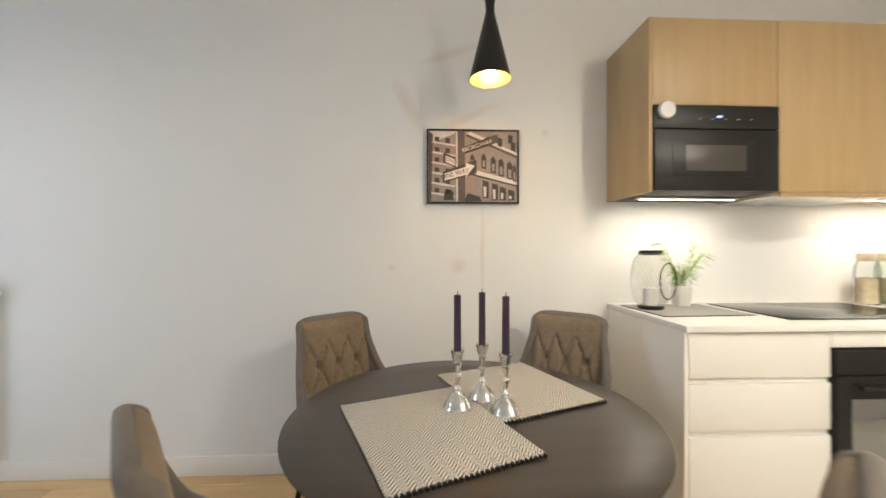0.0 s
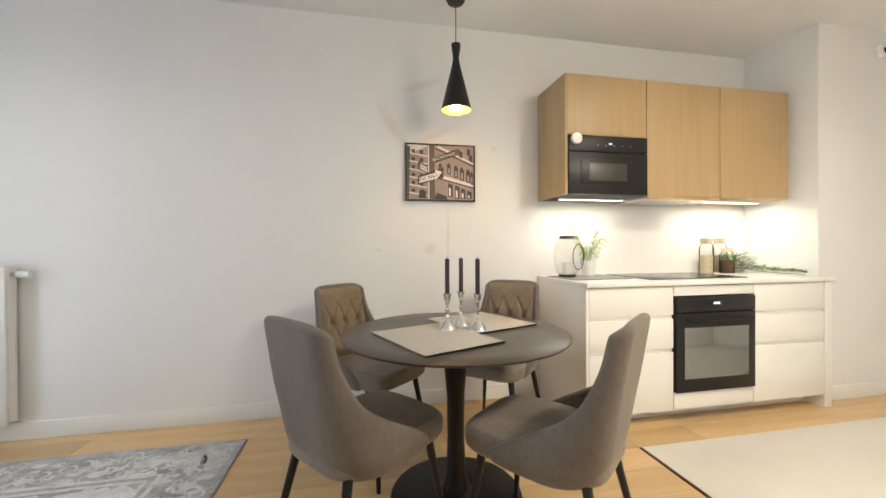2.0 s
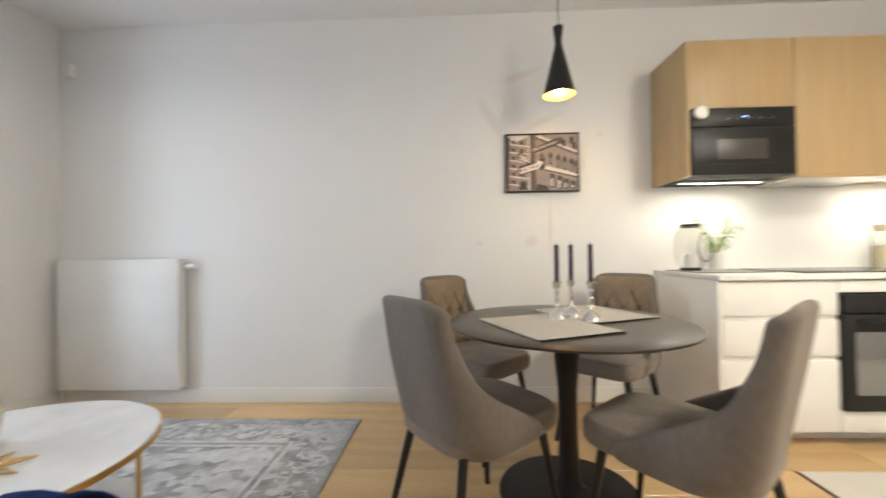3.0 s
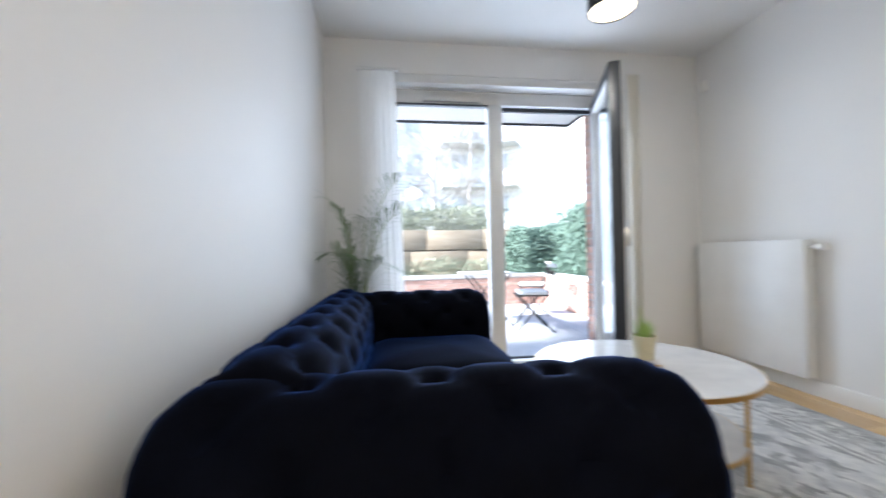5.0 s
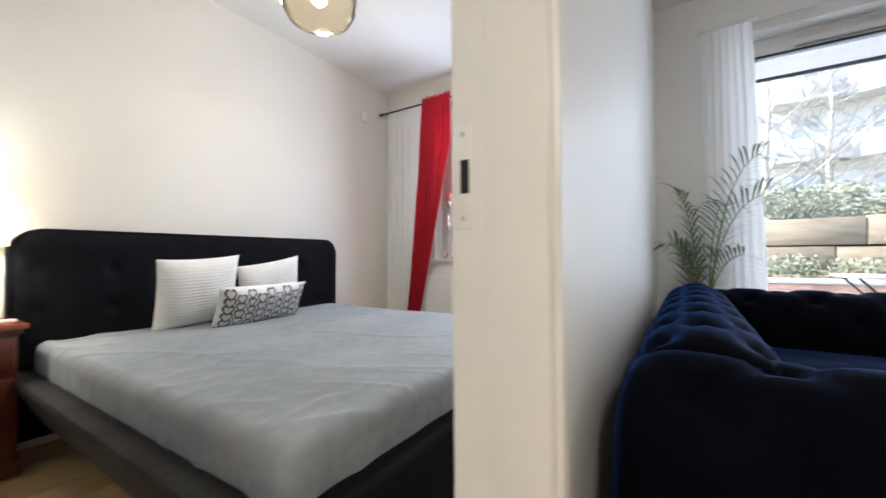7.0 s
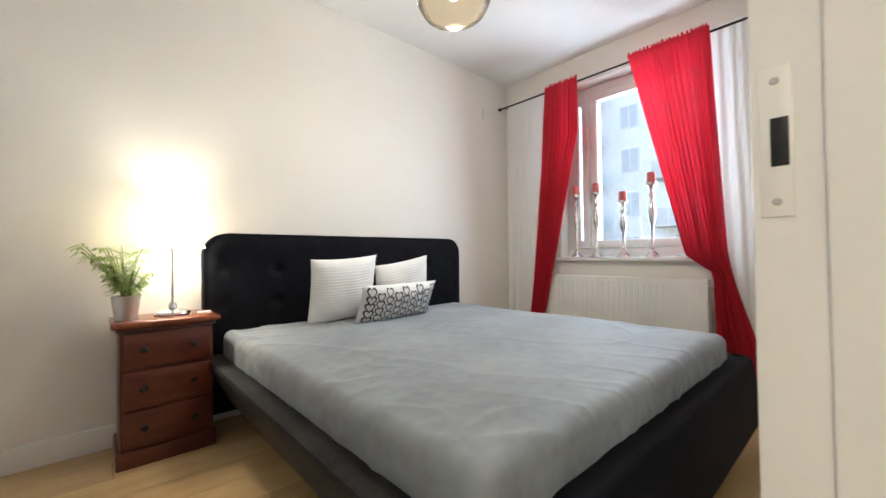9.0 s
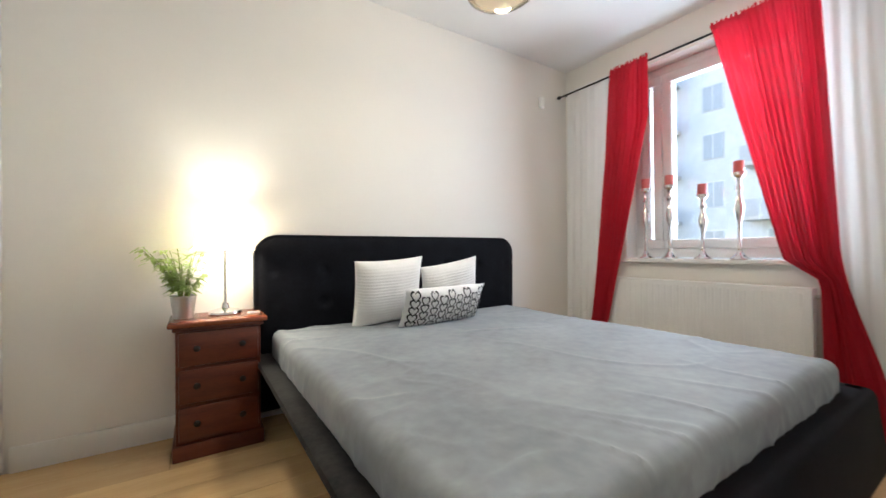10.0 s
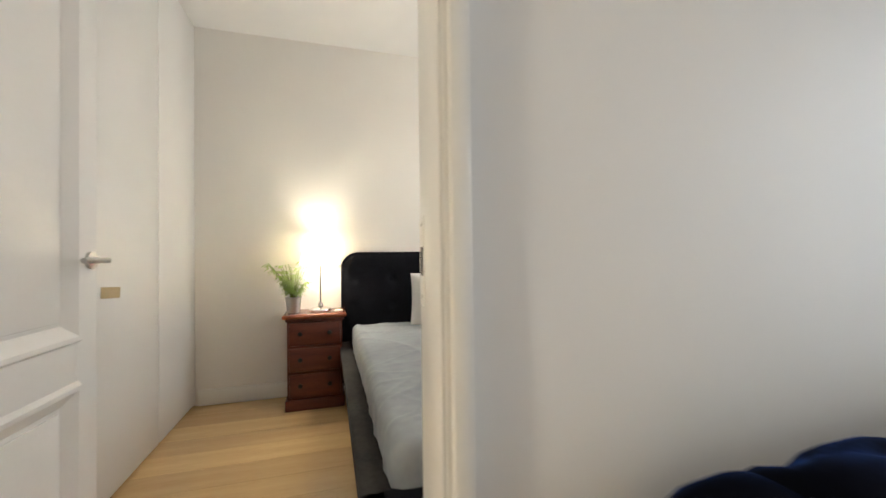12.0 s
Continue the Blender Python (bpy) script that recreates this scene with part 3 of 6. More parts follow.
part("inner_window", box((1.28, 1.5335, 1.545), (1.56, 1.536, 1.66), 0.001), mat("oven mesh glass", (0.060, 0.052, 0.042), 0.38, scale=3, fine=300, bump=0.02), md)
part("display_digits", box((1.425, 1.5365, 1.785), (1.45, 1.5375, 1.793), 0), glow("blue digits", (0.3, 0.45, 1.0), 0.6), mw, "blue lit digits")
for k in range(5):
    part("touch_mark", box((1.34 + k * 0.06, 1.5368, 1.776), (1.352 + k * 0.06, 1.5376, 1.780), 0), GREYPLASTIC, mw)
tm = thing("kitchen_timer", pose(1.185, 1.537, 1.812, 90, 0, 0), "round white magnetic timer stuck on the microwave", "timer")
part("body", lathe([(0.0, 0.0), (0.036, 0.0), (0.038, 0.004), (0.038, 0.018), (0.034, 0.024), (0.0, 0.025)], 28, cap=False), WHITE, tm)
part("rim", lathe([(0.038, 0.003), (0.0395, 0.006), (0.0395, 0.010), (0.038, 0.013)], 28, cap=False), BRUSHED, tm)
for x0, x1 in ((1.17, 1.68), (2.36, 2.88)):
    st = thing("led_strip_light", pose(0, 0, 0), "slim lit strip light under the wall cabinets", "light", "strip lights under the cabinets")
    part("profile", box((x0, 1.725, 1.442), (x1, 1.755, 1.4545), 0.002), BRUSHED, st)
    part("diffuser", box((x0 + 0.01, 1.735, 1.4395), (x1 - 0.01, 1.745, 1.4425), 0), LEDM, st, "glowing diffuser")
hd = thing("range_hood", pose(0, 0, 0), "slim steel pull-out hood under the wall cabinet", "hood")
part("body", box((1.73, 1.56, 1.435), (2.31, 1.93, 1.4515), 0.002), BRUSHED, hd)
part("front_lip", box((1.73, 1.545, 1.432), (2.31, 1.559, 1.4535), 0.003), OAK_CAB, hd)

# picture: grey-brown street photograph with a sign post
pic = thing("picture", pose(0, 0, 0), "framed sepia city street photograph with street signs", "picture")
PX0, PX1, PZ0, PZ1 = 0.12, 0.62, 1.44, 1.84
for lo, hi in (((PX0, NY - 0.03, PZ0), (PX0 + 0.008, NY, PZ1)), ((PX1 - 0.008, NY - 0.03, PZ0), (PX1, NY, PZ1)),
               ((PX0 + 0.008, NY - 0.03, PZ0), (PX1 - 0.008, NY, PZ0 + 0.008)), ((PX0 + 0.008, NY - 0.03, PZ1 - 0.008), (PX1 - 0.008, NY, PZ1))):
    part("frame", box(lo, hi, 0.001), BLACK, pic)
SEPIA = [mat("sepia print %d" % i, c, 0.5, scale=20, fine=90, bump=0, other=tuple(v * 0.7 for v in c)) for i, c in enumerate(((0.32, 0.26, 0.235), (0.06, 0.045, 0.042), (0.72, 0.66, 0.62), (0.12, 0.09, 0.08)))]
part("print", box((PX0 + 0.008, NY - 0.022, PZ0 + 0.008), (PX1 - 0.008, NY - 0.01, PZ1 - 0.008)), SEPIA[0], pic)


def flat(pts, y, thick=0.001):
    bm = bmesh.new()
    a = [bm.verts.new((x, y, z)) for x, z in pts]
    b = [bm.verts.new((x, y + thick, z)) for x, z in pts]
    n = len(pts)
    bm.faces.new(a)
    bm.faces.new(b[::-1])
    for i in range(n):
        bm.faces.new((a[i], b[i], b[(i + 1) % n], a[(i + 1) % n]))
    return bm


def pq(u, v):
    return (PX0 + 0.01 + u * 0.48, PZ0 + 0.01 + v * 0.38)


def printed(name, tone, depth, *quad, label=""):
    return part(name, flat([pq(u, v) for u, v in quad], NY - 0.0226 - depth * 0.0004), SEPIA[tone], pic, label)


printed("printed_sky", 2, 0, (0.0, 0.86), (0.05, 0.84), (0.30, 0.97), (0.30, 1.0), (0.0, 1.0))
printed("printed_house_shadow", 3, 1, (0.0, 0.0), (0.03, 0.0), (0.05, 0.95), (0.0, 1.0))
for k in range(6):
    v = 0.06 + 0.145 * k
    printed("printed_ledge", 2, 1, (0.03, v + 0.05), (0.30, v), (0.30, v + 0.022), (0.03, v + 0.075))
    printed("printed_window", 1, 2, (0.07, v + 0.075), (0.12, v + 0.065), (0.12, v + 0.125), (0.07, v + 0.135))
    printed("printed_window", 1, 2, (0.19, v + 0.05), (0.24, v + 0.04), (0.24, v + 0.11), (0.19, v + 0.12))
printed("printed_doorway", 1, 2, (0.17, 0.02), (0.28, 0.02), (0.28, 0.14), (0.23, 0.18), (0.18, 0.14))
# corner house on the far side, seen upwards
printed("printed_cornice", 2, 1, (0.42, 0.42), (1.0, 0.24), (1.0, 0.30), (0.42, 0.48))
printed("printed_cornice_shade", 1, 2, (0.42, 0.395), (1.0, 0.215), (1.0, 0.24), (0.42, 0.42))
printed("printed_cornice", 2, 1, (0.42, 0.97), (1.0, 0.66), (1.0, 0.70), (0.48, 0.99))
printed("printed_cornice_shade", 3, 2, (0.42, 0.93), (1.0, 0.62), (1.0, 0.66), (0.42, 0.97))
for k, (u, v, w, h) in enumerate(((0.47, 0.50, 0.05, 0.16), (0.595, 0.48, 0.055, 0.19), (0.70, 0.42, 0.06, 0.21), (0.79, 0.37, 0.06, 0.23), (0.885, 0.33, 0.065, 0.23), (0.955, 0.30, 0.035, 0.22))):
    printed("printed_arched_window", 1, 3, (u, v), (u + w, v - 0.02), (u + w, v + h - 0.04), (u + w * 0.5, v + h + 0.02), (u, v + h - 0.02))
    printed("printed_glazing", 0, 4, (u + w * 0.25, v + 0.02), (u + w * 0.75, v + 0.01), (u + w * 0.75, v + h * 0.55), (u + w * 0.25, v + h * 0.6))
for u, v0, v1 in ((0.61, 0.05, 0.31), (0.715, 0.02, 0.27), (0.805, 0.02, 0.22), (0.90, 0.02, 0.18)):
    printed("printed_window", 1, 3, (u, v0), (u + 0.07, v0), (u + 0.07, v1 - 0.03), (u, v1))
    printed("printed_glazing", 2, 4, (u + 0.012, v0 + 0.02), (u + 0.04, v0 + 0.02), (u + 0.04, v1 - 0.10), (u + 0.012, v1 - 0.09))
for u, v in ((0.66, 0.80), (0.78, 0.80), (0.90, 0.84), (0.93, 0.74)):
    printed("printed_window", 1, 3, (u, v), (u + 0.05, v - 0.025), (u + 0.05, v + 0.10), (u, v + 0.12))
printed("printed_awning", 1, 3, (0.40, 0.0), (0.60, 0.0), (0.58, 0.07), (0.44, 0.12))
printed("printed_post", 3, 5, (0.335, 0.0), (0.415, 0.0), (0.405, 1.0), (0.325, 1.0))
printed("printed_post_edge", 2, 6, (0.312, 0.0), (0.330, 0.0), (0.325, 1.0), (0.310, 1.0))
printed("printed_street_sign", 1, 6, (0.405, 0.675), (0.69, 0.80), (0.69, 0.93), (0.405, 0.775))
printed("printed_sign_plate", 3, 6, (0.69, 0.80), (0.78, 0.85), (0.78, 0.96), (0.69, 0.93))
printed("printed_small_sign", 1, 6, (0.165, 0.55), (0.31, 0.48), (0.31, 0.62), (0.165, 0.70))
printed("printed_small_plate", 2, 7, (0.19, 0.56), (0.30, 0.505), (0.30, 0.595), (0.19, 0.655))
printed("printed_sign_border", 1, 7, (0.16, 0.265), (0.54, 0.40), (0.54, 0.60), (0.16, 0.42))
printed("printed_arrow", 2, 8, (0.18, 0.295), (0.42, 0.38), (0.42, 0.345), (0.52, 0.51), (0.42, 0.55), (0.42, 0.495), (0.18, 0.395), label="pale printed arrow sign")


def lettering(words, size, u, v, tilt, tone, depth):
    txt = bpy.data.curves.new("lettering", "FONT")
    txt.body, txt.size, txt.align_x, txt.align_y = words, size, "CENTER", "CENTER"
    tmp = new("sign_lettering", txt)
    me = bpy.data.meshes.new_from_object(tmp.evaluated_get(bpy.context.evaluated_depsgraph_get()))
    bpy.data.objects.remove(tmp)
    me.materials.append(SEPIA[tone])
    ob = new("sign_lettering", me)
    x, z = pq(u, v)
    ob.parent, ob.matrix_basis = pic, pose(x, NY - 0.0226 - depth * 0.0004, z, 90, -tilt, 0)
    return ob


lettering("ONE WAY", 0.034, 0.30, 0.392, 15, 1, 9)
lettering("BROADWAY", 0.030, 0.547, 0.795, 19, 2, 8)
lettering("ONE", 0.026, 0.245, 0.58, -21, 1, 8)

# pendant over the table
pd = thing("pendant_lamp", pose(0.411, 1.624, H), "black cone pendant lamp with a gold lining, lit", "lamp")
part("ceiling_rose", lathe([(0.0, 0.0), (0.06, 0.0), (0.06, -0.02), (0.05, -0.04), (0.012, -0.052), (0.0, -0.055)], 24, cap=False), BLACK, pd)
part("cord", tube([(0, 0, -0.05), (0, 0, -0.31)], 0.0028, 6), BLACK, pd)
part("shade", lathe([(0.018, -0.298), (0.030, -0.300), (0.027, -0.335), (0.021, -0.37), (0.020, -0.40), (0.026, -0.43), (0.096, -0.715), (0.094, -0.716), (0.024, -0.44)], 32, cap=False), BLACK, pd)
part("lining", lathe([(0.022, -0.44), (0.0925, -0.714)], 32, cap=False), GOLDIN, pd, "gold lining")
part("bulb", lathe([(0.0, -0.70), (0.02, -0.69), (0.028, -0.665), (0.02, -0.63), (0.012, -0.60)], 16, cap=False), glow("warm bulb", (1.0, 0.78, 0.42), 8), pd, "glowing bulb")

# ---- dining table and chairs ----
TC = (0.24, 0.95)
tb = thing("dining_table", pose(TC[0], TC[1], 0), "round dark pedestal dining table set with placemats", "table")
part("tabletop", lathe([(0.0, 0.735), (0.40, 0.735), (0.495, 0.735), (0.5, 0.732), (0.5, 0.728), (0.494, 0.723), (0.40, 0.708), (0.0, 0.706)], 64, cap=False), DARKTABLE, tb)
part("pedestal", lathe([(0.085, 0.018), (0.06, 0.035), (0.045, 0.09), (0.038, 0.25), (0.040, 0.45), (0.055, 0.62), (0.075, 0.69), (0.09, 0.707)], 32), BLACK, tb)
part("base_plate", lathe([(0.0, 0.0), (0.29, 0.0), (0.295, 0.004), (0.29, 0.010), (0.12, 0.018), (0.0, 0.02)], 56, cap=False), BLACK, tb)


def chair_shell():
    """Back with wings that sweep forward round the seat; local +y is the way the chair faces."""
    def f(u, v):
        z = 0.375 + v * 0.52
        wing = 0.008 + 0.205 * (1 - smoothstep(0.07, 0.52, v)) - 0.05 * (1 - smoothstep(0.0, 0.09, v)) ** 2
        yb = -0.20 - 0.085 * v
        under = (1 - smoothstep(0.0, 0.16, v)) ** 1.5
        hw = 0.217 - 0.05 * smoothstep(0.2, 0.9, v) - 0.035 * under
        yb += 0.035 * under
        r = 0.125 - 0.085 * smoothstep(0.1, 0.8, v)
        straight, arc, back = wing, r * math.pi / 2, 2 * (hw - r)
        total = 2 * straight + 2 * arc + back
        s = u * total
        if s < straight:
            x, y = -hw, yb + r + (straight - s)
        elif s < straight + arc:
            a = (s - straight) / r
            x, y = -hw + r - r * math.cos(a), yb + r - r * math.sin(a)
        elif s < straight + arc + back:
            x, y = -hw + r + (s - straight - arc), yb
        elif s < straight + 2 * arc + back:
            a = (s - straight - arc - back) / r
            x, y = hw - r + r * math.sin(a), yb + r - r * math.cos(a)
        else:
            x, y = hw, yb + r + (s - straight - 2 * arc - back)
        drop = 0.035 * abs(2 * u - 1) ** 5 * smoothstep(0.6, 1, v)
        tip = abs(2 * u - 1) ** 6
        z += -drop + 0.012 * tip * (1 - smoothstep(0, 0.3, v))
        return Vector((x, y, z))
    return sheet(f, 30, 14)


def chair_seams(x, h):
    """Depth of three buttons and of the diamond seams above and below them."""
    near = round(x / 0.095) * 0.095
    dx, dz = abs(x - near), h - 0.20
    d = 0.026 * math.exp(-(dx * dx + dz * dz) / 0.0003) if abs(near) < 0.12 else 0
    line = (abs(dz) - dx * 2.3) / 2.5
    if abs(dz) < 0.13:
        d += 0.013 * math.exp(-(line / 0.006) ** 2) * (1 - smoothstep(0.09, 0.13, abs(dz)))
    return d


def chair_pad():
    """Buttoned inner back."""
    def f(u, v):
        x = (u - 0.5) * (0.372 - 0.040 * v)
        z = 0.48 + v * 0.394
        y = -0.174 - 0.085 * (z - 0.375) / 0.52
        edge = min(u, 1 - u, v + 0.15, 1 - v) * 8
        puff = 0.03 * (1 - math.exp(-max(edge, 0) * 2.6)) - 0.008
        y += puff - min(1, max(0, edge)) * chair_seams(x, v * 0.394)
        return Vector((x, y, z))
    return sheet(f, 40, 40)


def chair_seat():
    def f(u, v):
        a = u * 2 * math.pi
        e = 0.38
        cx, sy = math.cos(a), math.sin(a)
        px, py = math.copysign(abs(cx) ** e, cx), math.copysign(abs(sy) ** e, sy)
        prof = [(0.0, 0.392), (0.93, 0.392), (1.0, 0.415), (1.0, 0.462), (0.95, 0.482), (0.55, 0.486), (0.0, 0.488)]
        k = v * (len(prof) - 1)
        i = min(int(k), len(prof) - 2)
        r, z = [prof[i][j] + (prof[i + 1][j] - prof[i][j]) * (k - i) for j in (0, 1)]
        wide = 0.212 - 0.03 * (py < 0) * abs(py)
        return Vector((px * r * wide, 0.022 + py * r * 0.25, z + 0.006 * noise.noise((px * r * 2, py * r * 2, 3.0)) * (z > 0.47)))
    return sheet(f, 48, 18, wrap=True)


def build_chair():
    c = thing("dining_chair", pose(0, 0, 0), "taupe velvet dining chair with buttoned back and black legs", "chair", "chairs round the table")
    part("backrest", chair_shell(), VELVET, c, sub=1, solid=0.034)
    # pad takes the velvet copy that has warm light in its colour
    part("back_pad", chair_pad(), PADVELVET_LIT, c, "buttoned velvet back pad")
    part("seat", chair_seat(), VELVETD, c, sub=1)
    for sx in (-1, 1):
        for y0, y1 in ((0.19, 0.245), (-0.17, -0.26)):
            leg = tube([(sx * 0.15, y0, 0.405), (sx * 0.205, y1, 0.0)], 0.0165, 10, taper=0.010)
            part("leg", leg, BLACK, c)
    return c


def face(x, y, deg):
    """Pose of a chair whose seat centre is at (x, y), facing deg counter-clockwise from +x."""
    return pose(x, y, 0, 0, 0, deg - 90)


chair = build_chair()
chair.matrix_world = face(-0.17, 0.71, 38)
copy_thing(chair, face(0.49, 0.53, 131))
copy_thing(chair, face(-0.13, 1.47, -46))
copy_thing(chair, face(0.62, 1.46, -131))

# placemats and candlesticks
MATCLOTH = mat("woven placemat", (0.80, 0.75, 0.66), 0.9, other=(0.63, 0.58, 0.50), scale=160, fine=420, bump=0.5, mix=0.25)


def zigzag(m, dark, run=0.034, period=0.0105):
    """Dark twill lines that turn back and forth across the cloth."""
    n, ln_ = m.node_tree.nodes, m.node_tree.links
    b = n["Principled BSDF"]
    src = b.inputs["Base Color"].links[0].from_socket
    tc, sp = n.new("ShaderNodeTexCoord"), n.new("ShaderNodeSeparateXYZ")
    pp, ad, sc, sn, mx = [n.new("ShaderNodeMath") for k in range(4)] + [n.new("ShaderNodeMixRGB")]
    pp.operation, ad.operation, sc.operation, sn.operation = "PINGPONG", "ADD", "MULTIPLY", "SINE"
    pp.inputs[1].default_value, sc.inputs[1].default_value = run / 2, 2 * math.pi / period
    ln_.new(tc.outputs["Object"], sp.inputs[0])
    ln_.new(sp.outputs[1], pp.inputs[0])
    ln_.new(sp.outputs[0], ad.inputs[0])
    ln_.new(pp.outputs[0], ad.inputs[1])
    ln_.new(ad.outputs[0], sc.inputs[0])
    ln_.new(sc.outputs[0], sn.inputs[0])
    mr = n.new("ShaderNodeMapRange")
    mr.inputs["From Min"].default_value, mr.inputs["From Max"].default_value = 0.0, 0.55
    ln_.new(sn.outputs[0], mr.inputs[0])
    ln_.new(mr.outputs[0], mx.inputs[0])
    ln_.new(src, mx.inputs[1])
    mx.inputs[2].default_value = (*dark, 1)
    ln_.new(mx.outputs[0], b.inputs["Base Color"])


zigzag(MATCLOTH, (0.15, 0.13, 0.11))


def placemat(x, y, deg, w=0.455, d=0.365):
    t = thing("placemat", pose(x, y, 0.7355, 0, 0, deg), "grey woven placemat with a dark fringe on the table", "placemat", "placemats")
    part("weave", box((-w / 2, -d / 2, 0), (w / 2, d / 2, 0.007), 0.003), MATCLOTH, t)
    bm = bmesh.new()
    for sx in (-1, 1):
        for k in range(30):
            yy = -d / 2 + d * (k + 0.5) / 30
            box((sx * w / 2 - 0.004, yy - 0.003, 0.0002), (sx * w / 2 + 0.007, yy + 0.003, 0.0065), bm=bm)
    tagged(part("fringe", bm, BLACK, t, "dark stitched edge"), kind="stuff")
    return t


placemat(0.125, 0.845, -67.5)
placemat(0.405, 1.12, -68, 0.42)


def candlestick(name, x, y, z, h, r, label, metal, wax, wax_r, wax_h, group, slim=False):
    t = thing(name, pose(x, y, z), label, "candlestick", group)
    s = h
    prof = [(0.0, 0), (r, 0), (r * 0.98, 0.006), (r * 0.72, 0.02), (r * 0.35, 0.045), (r * 0.22, 0.06), (r * 0.3, 0.07), (r * 0.2, 0.08), (r * 0.18, s * 0.42), (r * 0.42, s * 0.52),
            (r * 0.5, s * 0.6), (r * 0.3, s * 0.7), (r * 0.18, s * 0.76), (r * 0.38, s * 0.82), (r * 0.2, s * 0.87), (r * 0.28, s * 0.93), (r * 0.62, s * 0.965), (r * 0.64, s), (0.0, s)]
    if slim:
        prof = [(0.0, 0), (r, 0), (r, 0.005), (r * 0.93, 0.009), (r * 0.82, 0.018), (r * 0.55, 0.033), (r * 0.24, 0.043), (r * 0.17, 0.050), (r * 0.27, 0.055), (r * 0.17, 0.060), (r * 0.15, s * 0.48), (r * 0.25, s * 0.52),
                (r * 0.28, s * 0.56), (r * 0.16, s * 0.60), (r * 0.17, s * 0.66), (r * 0.27, s * 0.76), (r * 0.24, s * 0.80), (r * 0.34, s * 0.84), (r * 0.38, s * 0.93), (r * 0.45, s * 0.96), (r * 0.46, s), (0.0, s)]
    part("stem", lathe(prof, 24, cap=False), metal, t)
    part("candle", lathe([(wax_r, s - 0.012), (wax_r * 0.96, s + wax_h), (0.0, s + wax_h + 0.002)], 16, cap=False), wax, t, "unlit candle")
    part("wick", tube([(0, 0, s + wax_h), (0.001, 0, s + wax_h + 0.012)], 0.001, 5), BLACK, t)
    return t


for x, y in ((0.205, 0.955), (0.285, 1.02), (0.335, 0.915)):
    candlestick("candlestick", x, y, 0.741, 0.165, 0.042, "silver candlestick with a tall dark plum candle", STEEL, CANDLE, 0.0105, 0.155, "candlesticks on the dining table", True)

# ---- radiators ----
def radiator(m, w, h, label, ribbed=True):
    t = thing("radiator", m, label, "radiator")
    part("front_panel", box((0, 0, 0), (w, 0.018, h), 0.006), RADIATOR, t)
    part("back_panel", box((0, 0.065, 0), (w, 0.08, h), 0.006), RADIATOR, t)
    for x0 in (0.0, w - 0.012):
        part("side_cover", box((x0, 0.0185, 0.01), (x0 + 0.012, 0.0645, h - 0.004), 0.002), RADIATOR, t)
    g = bmesh.new()
    k = 0
    while 0.03 + k * 0.033 < w - 0.03:
        box((0.02 + k * 0.033, 0.0195, h - 0.006), (0.045 + k * 0.033, 0.064, h - 0.001), bm=g)
        k += 1
    tagged(part("top_grille", g, RADIATOR, t), kind="stuff")
    ribs = bmesh.new()
    for k in range(int(w / 0.045) - 1 if ribbed else 0):
        box((0.03 + k * 0.045, -0.003, 0.03), (0.05 + k * 0.045, 0.001, h - 0.03), 0.0015, ribs, 1)
    if ribbed:
        tagged(part("pressed_ribs", ribs, RADIATOR, t), kind="stuff")
    v = part("valve", tube([(w, 0.045, h - 0.05), (w + 0.03, 0.045, h - 0.05)], 0.011, 10), BRUSHED, t, "steel valve")
    part("valve_head", tube([(w + 0.03, 0.045, h - 0.05), (w + 0.095, 0.045, h - 0.05)], 0.019, 14, taper=0.022), WHITE, v, "white thermostatic head")
    for x0 in (0.12, w - 0.16):
        part("bracket", box((x0, 0.08, 0.05), (x0 + 0.03, 0.105, h - 0.06), 0.002), RADIATOR, t)
    return t


radiator(pose(-3.0, 1.852, 0.12), 0.865, 0.90, "plain white panel radiator on the dining wall", False)
radiator(pose(-2.975, -3.30, 0.20, 0, 0, 90), 1.26, 0.535, "white ribbed panel radiator below the bedroom window")

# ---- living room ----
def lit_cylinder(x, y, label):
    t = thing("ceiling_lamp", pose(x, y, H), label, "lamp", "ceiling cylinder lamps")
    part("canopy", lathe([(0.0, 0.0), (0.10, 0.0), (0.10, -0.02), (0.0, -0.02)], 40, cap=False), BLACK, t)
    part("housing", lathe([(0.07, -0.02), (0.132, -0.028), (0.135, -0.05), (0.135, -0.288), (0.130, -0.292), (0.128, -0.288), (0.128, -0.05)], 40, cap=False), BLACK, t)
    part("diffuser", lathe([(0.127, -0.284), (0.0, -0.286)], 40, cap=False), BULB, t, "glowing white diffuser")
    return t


lit_cylinder(-2.11, 0.55, "dark cylinder ceiling lamp, lit, above the coffee table")
# this second lamp is an added, unseen housing for the fill light
lit_cylinder(1.75, -0.3, "unseen cylinder ceiling lamp added to light the kitchen side")
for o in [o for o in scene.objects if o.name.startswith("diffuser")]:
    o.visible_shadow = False


